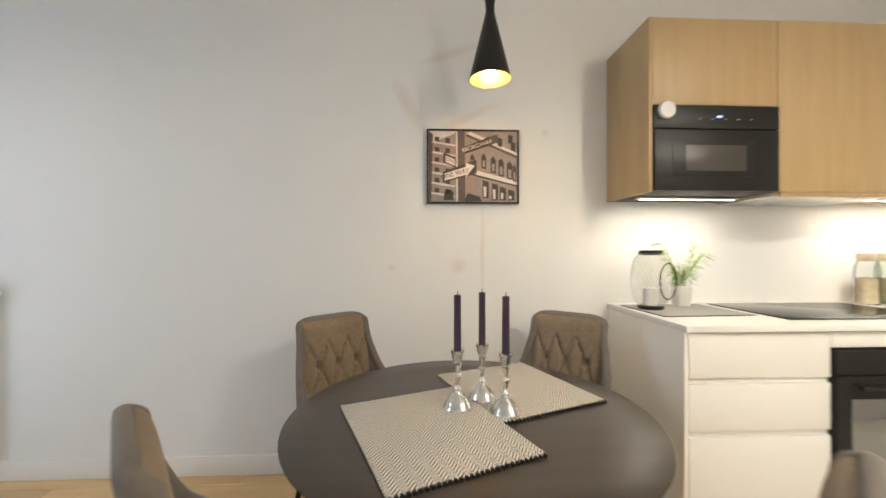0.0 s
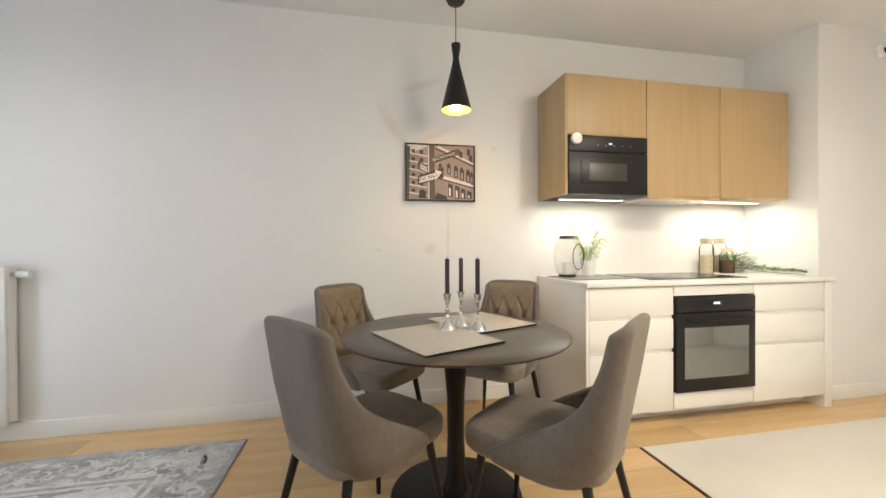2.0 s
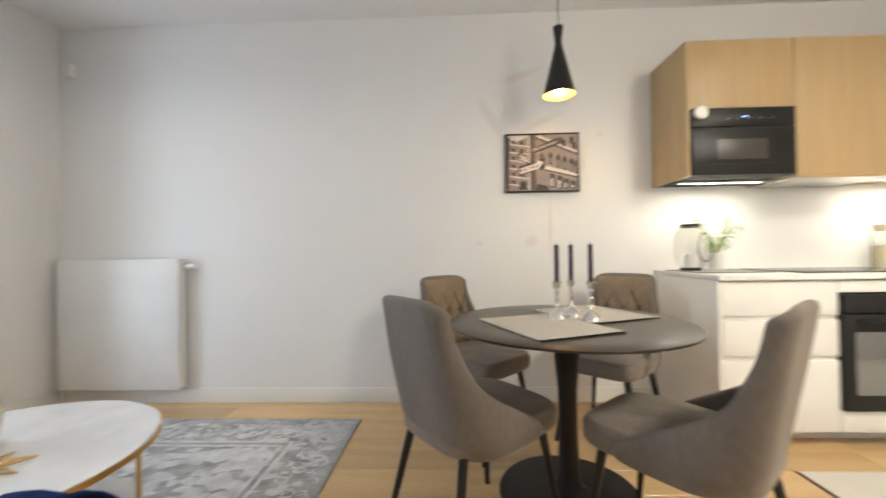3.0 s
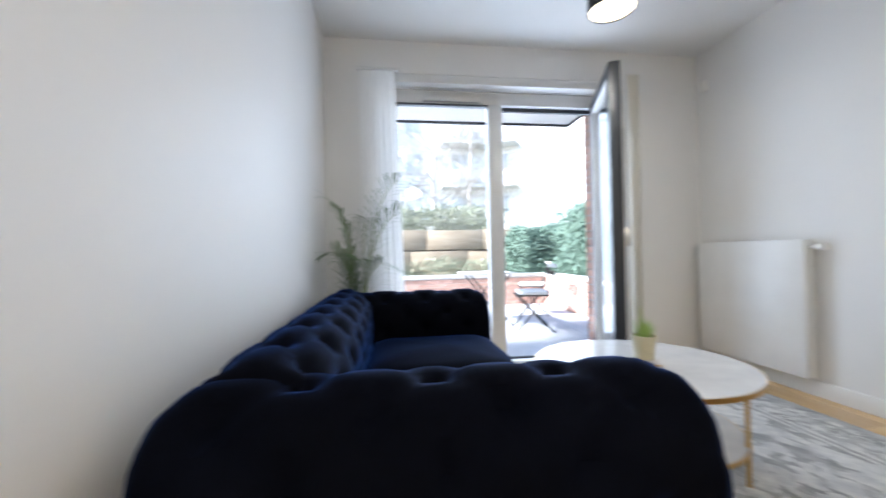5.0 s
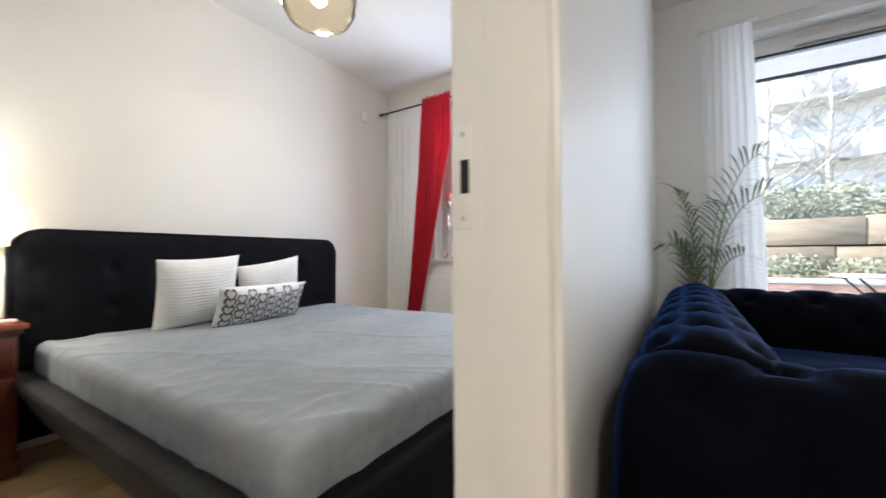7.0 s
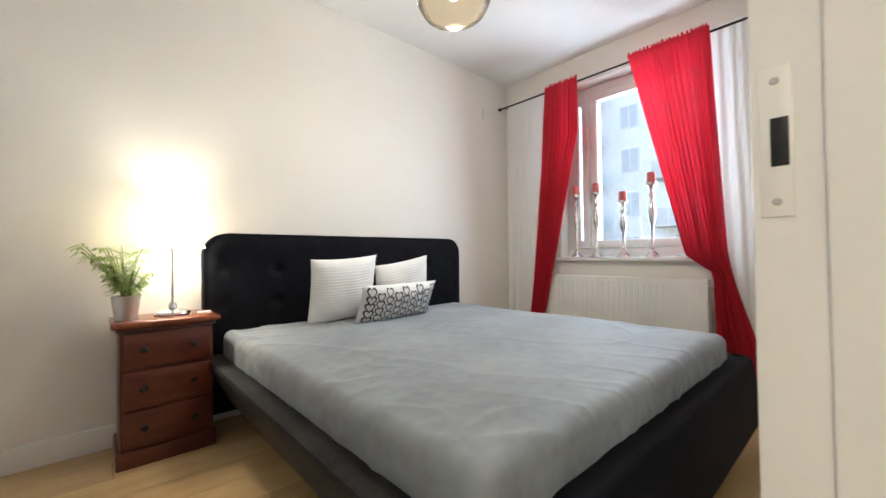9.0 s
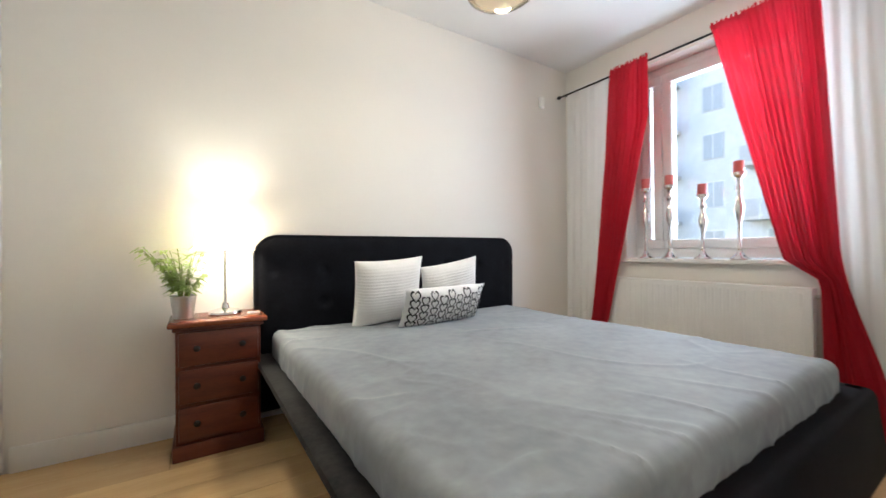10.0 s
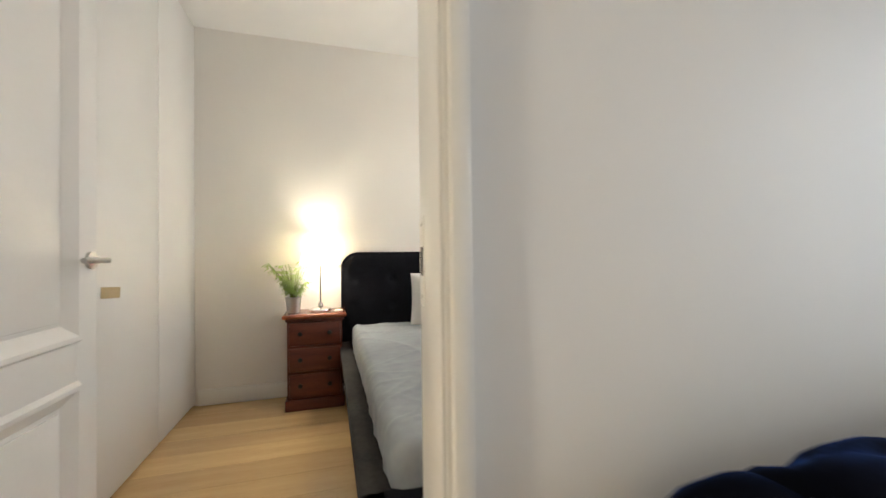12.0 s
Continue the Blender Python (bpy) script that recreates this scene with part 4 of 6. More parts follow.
def roll(length, prof_w, prof_h, z0, a=0.21, b=0.26, depth=0.034, n=None):
    """A buttoned bolster: rounded-top section (width prof_w, height prof_h) along local x, with rounded ends."""
    r = prof_w / 2
    n = n or int(length / 0.02)
    per = 2 * (prof_h - r) + math.pi * r

    def f(u, v):
        l = u * length
        s = v * per
        if s < prof_h - r:
            y, z, nx, nz = -r, z0 + s, -1.0, 0.0
        elif s < prof_h - r + math.pi * r:
            an = (s - (prof_h - r)) / r
            nx, nz = -math.cos(an), math.sin(an)
            y, z = r * nx, z0 + prof_h - r + r * nz
        else:
            y, z, nx, nz = r, z0 + prof_h - r - (s - (prof_h - r) - math.pi * r), 1.0, 0.0
        fade = smoothstep(0, 0.12, min(l, length - l)) * smoothstep(0.0, 0.10, min(s, per - s))
        d = tuft(s - per / 2, l, a, b, depth) * (0.25 + 0.75 * fade) + 0.012 * fade
        endr = 0.07
        e = min(l, length - l)
        shrink = 1.0
        if e < endr:
            shrink = 1 - 0.28 * (1 - math.sqrt(max(0, 1 - ((endr - e) / endr) ** 2)))
        y2, z2 = (y + d * nx) * shrink, z + d * nz
        z2 = z0 + (z2 - z0) * (1 - (1 - shrink) * 0.45)
        return Vector((l, y2, z2))
    bm = sheet(f, n, 46)
    bm.verts.ensure_lookup_table()
    row = 47
    for start in (0, n * row):
        bm.faces.new([bm.verts[start + j] for j in range(row)])
    return bm


sofa = thing("sofa", pose(0, 0, 0), "navy blue velvet buttoned chesterfield sofa against the partition wall", "sofa")
SX0, SX1, SYB, SYF = -2.74, -0.622, -1.215, -0.14
part("backrest", roll(SX1 - SX0 - 0.30, 0.31, 0.65, 0.10), NAVY, sofa, m=pose(SX0 + 0.15, SYB + 0.155, 0))
part("armrest", roll(SYF - SYB, 0.34, 0.62, 0.10), NAVY, sofa, m=pose(SX1 - 0.17, SYB, 0, 0, 0, 90))
part("armrest", roll(SYF - SYB, 0.34, 0.62, 0.10), NAVY, sofa, m=pose(SX0 + 0.17, SYB, 0, 0, 0, 90))


def cushion(w, d, h, z0, mound=0.03, wrinkle=0.006, seed=0):
    def f(u, v):
        a = u * 2 * math.pi
        cx, sy = math.cos(a), math.sin(a)
        px, py = math.copysign(abs(cx) ** 0.3, cx), math.copysign(abs(sy) ** 0.3, sy)
        prof = [(0.0, 0.0), (0.96, 0.0), (1.0, 0.2), (1.0, 0.75), (0.96, 0.95), (0.85, 1.0), (0.5, 1.0), (0.0, 1.0)]
        k = v * (len(prof) - 1)
        i = min(int(k), len(prof) - 2)
        r, z = [prof[i][j] + (prof[i + 1][j] - prof[i][j]) * (k - i) for j in (0, 1)]
        x, y = px * r * w / 2, py * r * d / 2
        zz = z0 + z * h + (mound * (1 - r * r) if z >= 0.95 else 0) + wrinkle * noise.noise((x * 6 + seed, y * 6, 3)) * (z > 0.9)
        return Vector((x, y, zz))
    return sheet(f, 56, 24, wrap=True)


for k in range(2):
    w = (SX1 - SX0 - 0.70) / 2
    part("seat_cushion", cushion(w - 0.004, 0.72, 0.19, 0.27, seed=k), NAVY, sofa, m=pose(SX0 + 0.35 + w * (k + 0.5), SYB + 0.30 + 0.37, 0))
part("base", box((SX0 + 0.30, SYB + 0.25, 0.10), (SX1 - 0.30, SYF - 0.03, 0.272), 0.02), NAVY, sofa)
for x in (SX0 + 0.12, SX1 - 0.12):
    for y in (SYB + 0.14, SYF - 0.14):
        part("leg", lathe([(0.022, 0.0), (0.032, 0.11)], 14), BLACK, sofa, m=pose(x, y, 0))

ct = thing("coffee_table", pose(-1.68, 0.37, 0), "round white marble coffee table with a gold frame and lower shelf", "table")
for z, r in ((0.43, 0.47), (0.155, 0.41)):
    d = part("tabletop" if z > 0.3 else "shelf", lathe([(0.0, 0.0), (r - 0.006, 0.0), (r - 0.006, 0.014), (0.0, 0.015)], 64, cap=False), MARBLE, ct, "white marble disc", m=pose(0, 0, z))
    part("rim", lathe([(r - 0.004, -0.006), (r, -0.006), (r, 0.012), (r - 0.004, 0.012)], 64, cap=False), GOLD, d, "gold rim")
for k in range(4):
    a = radians(41 + 90 * k)
    part("leg", tube([(0.40 * math.cos(a), 0.40 * math.sin(a), 0.006), (0.40 * math.cos(a), 0.40 * math.sin(a), 0.428)], 0.009, 10), GOLD, ct, "gold leg")


def blade(bm, p, d, length, width, droop, n=5):
    """A narrow leaf from p along d."""
    d = Vector(d).normalized()
    side = d.cross(Vector((0, 0, 1)))
    side = side.normalized() if side.length > 0.05 else Vector((1, 0, 0))
    prev = None
    for i in range(n + 1):
        t = i / n
        c = Vector(p) + d * length * t + Vector((0, 0, -droop * t * t))
        w = width * math.sin(math.pi * (0.12 + 0.86 * t)) / 2
        a, b = bm.verts.new(c - side * w), bm.verts.new(c + side * w)
        if prev:
            bm.faces.new((prev[0], prev[1], b, a))
        prev = (a, b)


pg = thing("potted_grass", pose(-1.72, 0.43, 0.4455), "small grass plant in a cream pot on the coffee table", "plant")
CREAM = mat("cream ceramic", (0.62, 0.55, 0.36), 0.35, scale=5, fine=60, bump=0.02)
part("pot", lathe([(0.0, 0.0), (0.042, 0.0), (0.056, 0.11), (0.050, 0.112), (0.048, 0.095), (0.0, 0.095)], 28, cap=False), CREAM, pg)
rnd = random.Random(2)
bm = bmesh.new()
for k in range(120):
    a, t = rnd.random() * 6.28, rnd.random()
    blade(bm, (0.03 * math.cos(a) * t, 0.03 * math.sin(a) * t, 0.09), (math.cos(a) * 0.5 * t, math.sin(a) * 0.5 * t, 1), 0.06 + 0.07 * rnd.random(), 0.005, 0.02, 4)
for k in range(5):
    a = rnd.random() * 6.28
    blade(bm, (0, 0, 0.09), (math.cos(a) * 0.25, math.sin(a) * 0.25, 1), 0.2 + 0.08 * rnd.random(), 0.003, 0.02, 6)
tagged(part("grass_blades", bm, LEAF, pg), kind="stuff")
gd = thing("gold_ornament", pose(-1.55, 0.30, 0.4455), "gold wire leaf ornament lying on the coffee table", "ornament")
for k in range(7):
    a = k * 0.9
    part("wire_leaf", tube([(0.02 * math.cos(a), 0.02 * math.sin(a), 0.006), (0.06 * math.cos(a - 0.25), 0.06 * math.sin(a - 0.25), 0.01), (0.11 * math.cos(a), 0.11 * math.sin(a), 0.006),
                            (0.06 * math.cos(a + 0.25), 0.06 * math.sin(a + 0.25), 0.01), (0.02 * math.cos(a), 0.02 * math.sin(a), 0.006)], 0.004, 6), GOLD, gd)

# rug
RUGM = mat("distressed rug pile", (0.56, 0.57, 0.58), 0.95, other=(0.28, 0.285, 0.30), scale=6, fine=45, bump=0.5, mix=0.34, stretch=(1, 1.6, 1))
RUGB = mat("rug scroll pile", (0.78, 0.78, 0.77), 0.95, other=(0.52, 0.53, 0.55), scale=16, fine=90, bump=0.5, mix=0.34)
RX0, RX1, RY0, RY1 = -2.45, -0.84, -0.05, 1.665
rug = thing("rug", pose(0, 0, 0), "faded grey oriental rug under the coffee table", "rug")
part("woven_field", box((RX0, RY0, 0.001), (RX1, RY1, 0.010), 0.003), RUGM, rug)
part("bound_edge", box((RX1, RY0, 0.001), (RX1 + 0.006, RY1, 0.0095), 0.002), GREYPLASTIC, rug, "grey stitched edge")
bm = bmesh.new()
rnd = random.Random(11)


def curl(cx, cy, rr, st, sw, w0, k, steps=12, shrink=0.55):
    prev = None
    for i in range(steps + 1):
        an, r = st + sw * i / steps, rr * (1 - shrink * i / steps)
        w = w0 * (0.3 + 0.7 * math.sin(math.pi * i / steps)) * (0.7 + 0.6 * rnd.random())
        c, dv = Vector((cx + r * math.cos(an), cy + r * math.sin(an), 0.0103 + k * 0.000006)), Vector((math.cos(an), math.sin(an), 0))
        a, b = bm.verts.new(c - dv * w), bm.verts.new(c + dv * w)
        if prev:
            bm.faces.new((prev[0], prev[1], b, a))
        prev = (a, b)


def patch(cx, cy, rr, k, n=9):
    """A worn pale blotch with a ragged rim."""
    st = rnd.random() * 6.28
    vs = [bm.verts.new((cx + rr * (0.5 + 0.7 * rnd.random()) * math.cos(st + 6.283 * i / n), cy + rr * 0.7 * (0.5 + 0.7 * rnd.random()) * math.sin(st + 6.283 * i / n), 0.0102 + k * 0.0000015)) for i in range(n)]
    bm.faces.new(vs)


def ribbon(pts, w0, z):
    prev = None
    for i, p in enumerate(pts):
        q, o = Vector(pts[min(i + 1, len(pts) - 1)]), Vector(pts[max(i - 1, 0)])
        d = (q - o).normalized()
        w = w0 * (0.8 + 0.4 * rnd.random())
        a, b = bm.verts.new((p[0] - d.y * w, p[1] + d.x * w, z)), bm.verts.new((p[0] + d.y * w, p[1] - d.x * w, z))
        if prev:
            bm.faces.new((prev[0], prev[1], b, a))
        prev = (a, b)


RW, RD = RX1 - RX0, RY1 - RY0
for k in range(520):
    # small curls and flecks along the border band
    q, along, inset = rnd.random(), rnd.random(), 0.06 + 0.22 * rnd.random()
    if q < 0.35:
        cx, cy = RX1 - inset, RY0 + 0.06 + (RD - 0.12) * along
    elif q < 0.70:
        cx, cy = RX0 + 0.06 + (RW - 0.12) * along, RY1 - inset
    else:
        cx, cy = RX0 + 0.06 + (RW - 0.12) * along, RY0 + inset
    if k % 3:
        curl(cx, cy, 0.016 + 0.03 * rnd.random(), rnd.random() * 6.28, 2.5 + 4 * rnd.random(), 0.004 + 0.005 * rnd.random(), k)
    else:
        patch(cx, cy, 0.02 + 0.03 * rnd.random(), k)
for sx, ex in ((-1, RX1), (1, RX0)):
    # scrolled cartouches in the corners
    for sy, ey in ((-1, RY1), (1, RY0)):
        for dx, dy, rr, turn in ((0.15, 0.11, 0.085, 0.4), (0.09, 0.20, 0.07, 2.0), (0.25, 0.09, 0.06, 1.0), (0.19, 0.21, 0.06, 3.3), (0.09, 0.09, 0.05, 5.0)):
            for ring in (1.0, 0.72, 0.44):
                curl(ex + sx * dx, ey + sy * dy, rr * ring, turn, 5.2, 0.007, 540, 22, 0.12)
        patch(ex + sx * 0.15, ey + sy * 0.15, 0.06, 560, 14)
for inset in (0.30, 0.345):
    # guard stripes between border and field
    for (x0, y0), (x1, y1) in (((RX1 - inset, RY0 + inset), (RX1 - inset, RY1 - inset)), ((RX0 + inset, RY1 - inset), (RX1 - inset, RY1 - inset)), ((RX0 + inset, RY0 + inset), (RX1 - inset, RY0 + inset))):
        ribbon([(x0 + (x1 - x0) * i / 24 + 0.006 * rnd.random(), y0 + (y1 - y0) * i / 24 + 0.006 * rnd.random()) for i in range(25)], 0.011, 0.0116)
for cy, bend in ((1.05, 1), (0.55, -1)):
    # broad double ribbons that swing from the border into the field
    for off, w0 in ((0.0, 0.022), (0.065, 0.028)):
        ribbon([(RX1 - 0.34 - 0.85 * t, cy + off + bend * (0.20 * math.sin(3.2 * t) - 0.10 * t + 0.04 * math.sin(9 * t))) for t in [i / 26 for i in range(27)]], w0, 0.0119)
for k in range(240):
    patch(RX0 + 0.36 + (RW - 0.72) * rnd.random(), RY0 + 0.36 + (RD - 0.72) * rnd.random(), 0.02 + 0.055 * rnd.random(), 600 + k)
tagged(part("scroll_pattern", bm, RUGB, rug, "paler worn scrollwork"), kind="stuff")


# curtains
def drape(fn_y0, fn_y1, x, z0, z1, folds, amp, n=90, nv=24, seed=0):
    """Hanging cloth between two side lines given as functions of height."""
    def f(u, v):
        z = z0 + v * (z1 - z0)
        y = fn_y0(v) + u * (fn_y1(v) - fn_y0(v))
        w = math.sin(u * folds * 2 * math.pi + 0.7 * math.sin(3 * v + seed)) + 0.35 * math.sin(u * folds * 4.7 + seed + 2 * v)
        return Vector((x + amp * w * (0.55 + 0.45 * (1 - v)) + 0.006 * noise.noise((u * 9, v * 4, seed)), y, z))
    return sheet(f, n, nv)


cl = thing("curtain", pose(0, 0, 0), "white sheer curtain gathered beside the terrace window", "curtain")
part("cloth", drape(lambda v: -1.0, lambda v: -0.655 - 0.075 * v, WX + 0.09, 0.02, 2.40, 7, 0.006, seed=1), SHEER, cl)
part("glide_rail", box((WX + 0.07, -1.02, 2.40), (WX + 0.11, -0.70, 2.42), 0.003), PVC, cl, "white curtain rail")
cr = thing("curtain", pose(0, 0, 0), "beige curtain gathered beside the open terrace door", "curtain")
part("cloth", drape(lambda v: 1.21, lambda v: 1.31, WX + 0.11, 0.02, 2.45, 3, 0.028, seed=4), BEIGECLOTH, cr)

# palm behind the sofa
pl = thing("palm_plant", pose(-2.88, -1.02, 0), "tall areca palm in a pot between sofa and window", "plant")
part("pot", lathe([(0.0, 0.0), (0.12, 0.0), (0.15, 0.28), (0.14, 0.285), (0.135, 0.25), (0.0, 0.25)], 28, cap=False), WHITE, pl)
part("soil", lathe([(0.0, 0.255), (0.134, 0.252)], 24, cap=False), SOIL, pl)
rnd = random.Random(8)
fronds = [(-30, 1.32, 0.20), (10, 1.20, 0.26), (82, 1.52, 0.20), (60, 1.26, 0.24), (-60, 1.0, 0.12), (-5, 0.98, 0.32), (35, 0.92, 0.24)]
for k, (deg, top, reach) in enumerate(fronds):
    a = radians(deg)
    ax = Vector((math.cos(a), math.sin(a), 0))
    pts = [Vector((0.03 * math.cos(k), 0.03 * math.sin(k), 0.25)) + ax * reach * (0.25 * t + 1.15 * t ** 2.6) + Vector((0, 0, (top - 0.25) * (t * 1.22 - 0.22 * t ** 5))) for t in [i / 14 for i in range(15)]]
    fr = part("frond", tube(pts, 0.007, 6, taper=0.002), STEM, pl)
    bm = bmesh.new()
    for i in range(5, 15):
        for half in (0, 0.5):
            if i + 1 > 14 and half:
                continue
            p = pts[i] if not half else (pts[i] + pts[i + 1]) / 2
            d = (pts[min(i + 1, 14)] - pts[i - 1]).normalized()
            for sgn in (-1, 1):
                flatwise = ax.cross(Vector((0, 0, 1)))
                upward = flatwise.cross(d).normalized()
                twist = radians(68) * abs(math.sin(a))
                side = (flatwise * math.cos(twist) + upward * math.sin(twist)) * sgn
                blade(bm, p, side * 0.75 + d * 0.8 + Vector((0, 0, 0.22)), (0.25 + 0.09 * rnd.random()) * (1 - 0.04 * (i - 5)), 0.0125, 0.07 + 0.07 * rnd.random(), 6)
    tagged(part("leaflet_spray", bm, PALM, fr), kind="stuff")

# ---- bedroom ----
bed = thing("bed", pose(0, 0, 0), "black velvet upholstered double bed with a buttoned headboard", "bed")
BX0, BX1, BYH, BYF = -2.30, -0.285, -3.74, -1.695


def headboard_outline(n=10, r=0.13, w=1.975, h=1.07, z0=0.05):
    pts = [(-w / 2, z0), (w / 2, z0)]
    for i in range(n + 1):
        a = i / n * math.pi / 2
        pts.append((w / 2 - r + r * math.cos(a), h - r + r * math.sin(a)))
    for i in range(n + 1):
        a = math.pi / 2 + i / n * math.pi / 2
        pts.append((-w / 2 + r + r * math.cos(a), h - r + r * math.sin(a)))
    return pts


bm = flat(headboard_outline(), 0, 0.07)
bmesh.ops.bevel(bm, geom=[e for e in bm.edges if abs(e.verts[0].co.y - e.verts[1].co.y) < 1e-5], offset=0.018, segments=3, profile=0.5, affect="EDGES")
hb = part("headboard", bm, BEDVELVET, bed, m=pose(-1.3025, SY + 0.002, 0))


def head_pad(u, v):
    z = 0.30 + v * 0.752
    top = max(0.0, z - 0.94)
    half = 0.9675 - (0.115 - math.sqrt(max(0.0, 0.115 ** 2 - min(top, 0.1149) ** 2)))
    x = (2 * u - 1) * half
    edge = min(half - abs(x), 1.055 - z)
    d = 0.016 * (1 - math.exp(-max(edge, 0) * 40))
    dx, dz = x / 0.3 - round(x / 0.3), (z - 0.66) / 0.2 - round((z - 0.66) / 0.2)
    d -= 0.022 * math.exp(-((dx * 0.3) ** 2 + (dz * 0.2) ** 2) / 0.0009) * min(1, edge * 6)
    return Vector((x, d, z))


part("button_panel", sheet(head_pad, 140, 56), BEDVELVET, hb, "buttoned black velvet panel", m=pose(0, 0.069, 0))
for kx in range(-2, 3):
    for kz in (0.66, 0.86):
        part("button", lathe([(0.0, 0.006), (0.010, 0.004), (0.012, 0.0)], 10, cap=False), BEDVELVET, hb, m=pose(kx * 0.3, 0.064, kz, -90, 0, 0))


def rail(x0, y0, x1, y1, lean):
    """A padded rail, its foot set in by lean."""
    bm = box((0, -0.055, 0.10), ((Vector((x1, y1)) - Vector((x0, y0))).length, 0.055, 0.41), 0.03, segs=3)
    for v in bm.verts:
        v.co.y += lean * (0.41 - v.co.z) / 0.31
    ang = math.degrees(math.atan2(y1 - y0, x1 - x0))
    return bm, pose(x0, y0, 0, 0, 0, ang)


# side rails use the paler velvet that carries the lamplight
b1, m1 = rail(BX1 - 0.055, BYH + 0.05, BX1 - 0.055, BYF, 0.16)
part("side_rail", b1, RAILVELVET_LIT, bed, m=m1)
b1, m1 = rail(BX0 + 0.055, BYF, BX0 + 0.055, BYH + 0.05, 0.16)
part("side_rail", b1, RAILVELVET_LIT, bed, m=m1)
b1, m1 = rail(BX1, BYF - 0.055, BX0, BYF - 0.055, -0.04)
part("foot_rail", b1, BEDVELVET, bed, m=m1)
for x in (BX0 + 0.28, BX1 - 0.28):
    for y in (BYF - 0.3, BYH + 0.25):
        part("leg", lathe([(0.02, 0.0), (0.03, 0.14)], 12), BLACK, bed, m=pose(x, y, 0))
part("slat_base", box((BX0 + 0.12, BYH + 0.06, 0.26), (BX1 - 0.12, BYF - 0.12, 0.30), 0.005), BLACK, bed)
mt = thing("mattress", pose(-1.272, -2.725, 0), "mattress under a wrinkled grey velour cover", "mattress")


def ridge(p, power=7):
    return (1 - abs(noise.noise(p))) ** power


def mattress_top(u, v):
    """Stretched cover: top, rounded edge and hanging sides in one sheet."""
    R, hx, hy = 0.045, 0.885, 0.957
    a, b = (u - 0.5) * 2 * (hx + 0.20), (v - 0.5) * 2 * (hy + 0.20)
    cx, cy = max(-hx + R, min(hx - R, a)), max(-hy + R, min(hy - R, b))
    ex, ey = a - cx, b - cy
    e = max(abs(ex), abs(ey))
    nrm = math.hypot(ex, ey) or 1
    out = R * math.sin(min(e / R, math.pi / 2))
    drop = R * (1 - math.cos(min(e / R, math.pi / 2))) + max(0, e - R * math.pi / 2)
    x, y = cx + ex / nrm * out, cy + ey / nrm * out
    z = 0.527 - min(drop, 0.225)
    side = smoothstep(0.02, 0.10, drop)
    w = 0.010 * noise.noise((x * 2.1, y * 1.7, 1.0)) + 0.006 * ridge((x * 1.6 + y * 0.7, y * 1.3 - x * 0.5, 7.0), 30)
    near = smoothstep(0.25, 0.8, x) * smoothstep(-0.05, 0.25, noise.noise((x * 1.5, y * 1.4, 21.0)) + 0.1)
    w += (0.012 * ridge((x * 1.1 - 0.8 * y, y * 4.5 + 1.2 * x, 11.0), 20) + 0.006 * ridge((x * 2.6 + 1.5 * y, y * 6.5 - 2.0 * x, 5.0), 18)) * near
    w += 0.007 * ridge((x * 4.0 + 2.0 * y, y * 1.2 - 0.5 * x, 15.0), 24) * smoothstep(0.45, 0.95, y)
    fold = (0.008 * ridge((x * 4.0 + z * 3, y * 4.0 + z * 3, z * 1.2), 6) + 0.005 * ridge((x * 9.0 - z * 4, y * 9.0, 2.0), 5)) * side
    return Vector((x + ex / nrm * fold, y + ey / nrm * fold, z + w * (1 - side)))


cover = part("cover", sheet(mattress_top, 190, 210), SHEET, mt)
part("mattress_core", box((-0.80, -0.87, 0.305), (0.80, 0.87, 0.47), 0.04), LINEN, mt, "white mattress under the cover")


def pillow_swell(p, q, x, z, t, seed):
    body = max(0.0, (1 - abs(p) ** 3.2) * (1 - abs(q) ** 3.2))
    return t / 2 * body ** 0.62 + 0.010 * noise.noise((x * 7, z * 7, seed)) * min(1, body * 3)


def pillow(name, m, w, h, t, material, label, seed, rib=0.0):
    th = thing(name, m, label, "pillow")

    bm = bmesh.new()
    for sg in (-1, 1):
        def f(u, v):
            p, q = 2 * u - 1, 2 * v - 1
            x = p * w / 2 * (1.0 - 0.055 * (1 - q * q) * abs(p))
            z = q * h / 2 * (1.0 - 0.06 * (1 - p * p) * abs(q))
            return Vector((x, sg * pillow_swell(p, q, x, z, t, seed) + rib * sg * math.sin(z * 2 * math.pi / 0.018) * (1 - q * q), z + h / 2))
        sheet(f, 40, 96 if rib else 30, bm)
    bmesh.ops.remove_doubles(bm, verts=bm.verts, dist=0.0004)
    part("cushion_body", bm, material, th)
    return th


pillow("pillow", pose(-1.03, -3.555, 0.518, -14, 3, 4), 0.46, 0.42, 0.15, LINEN, "white ribbed square pillow leaning on the headboard", 1, 0.0016)
pillow("pillow", pose(-1.53, -3.575, 0.512, -13, 9, -3), 0.44, 0.40, 0.14, LINEN, "white ribbed square pillow leaning on the headboard", 2, 0.0016)
pc = pillow("pillow", pose(-1.315, -3.385, 0.522, -22, 0, 6), 0.62, 0.25, 0.13, LINEN, "white oblong pillow printed with black hearts", 3)
hearts = bmesh.new()


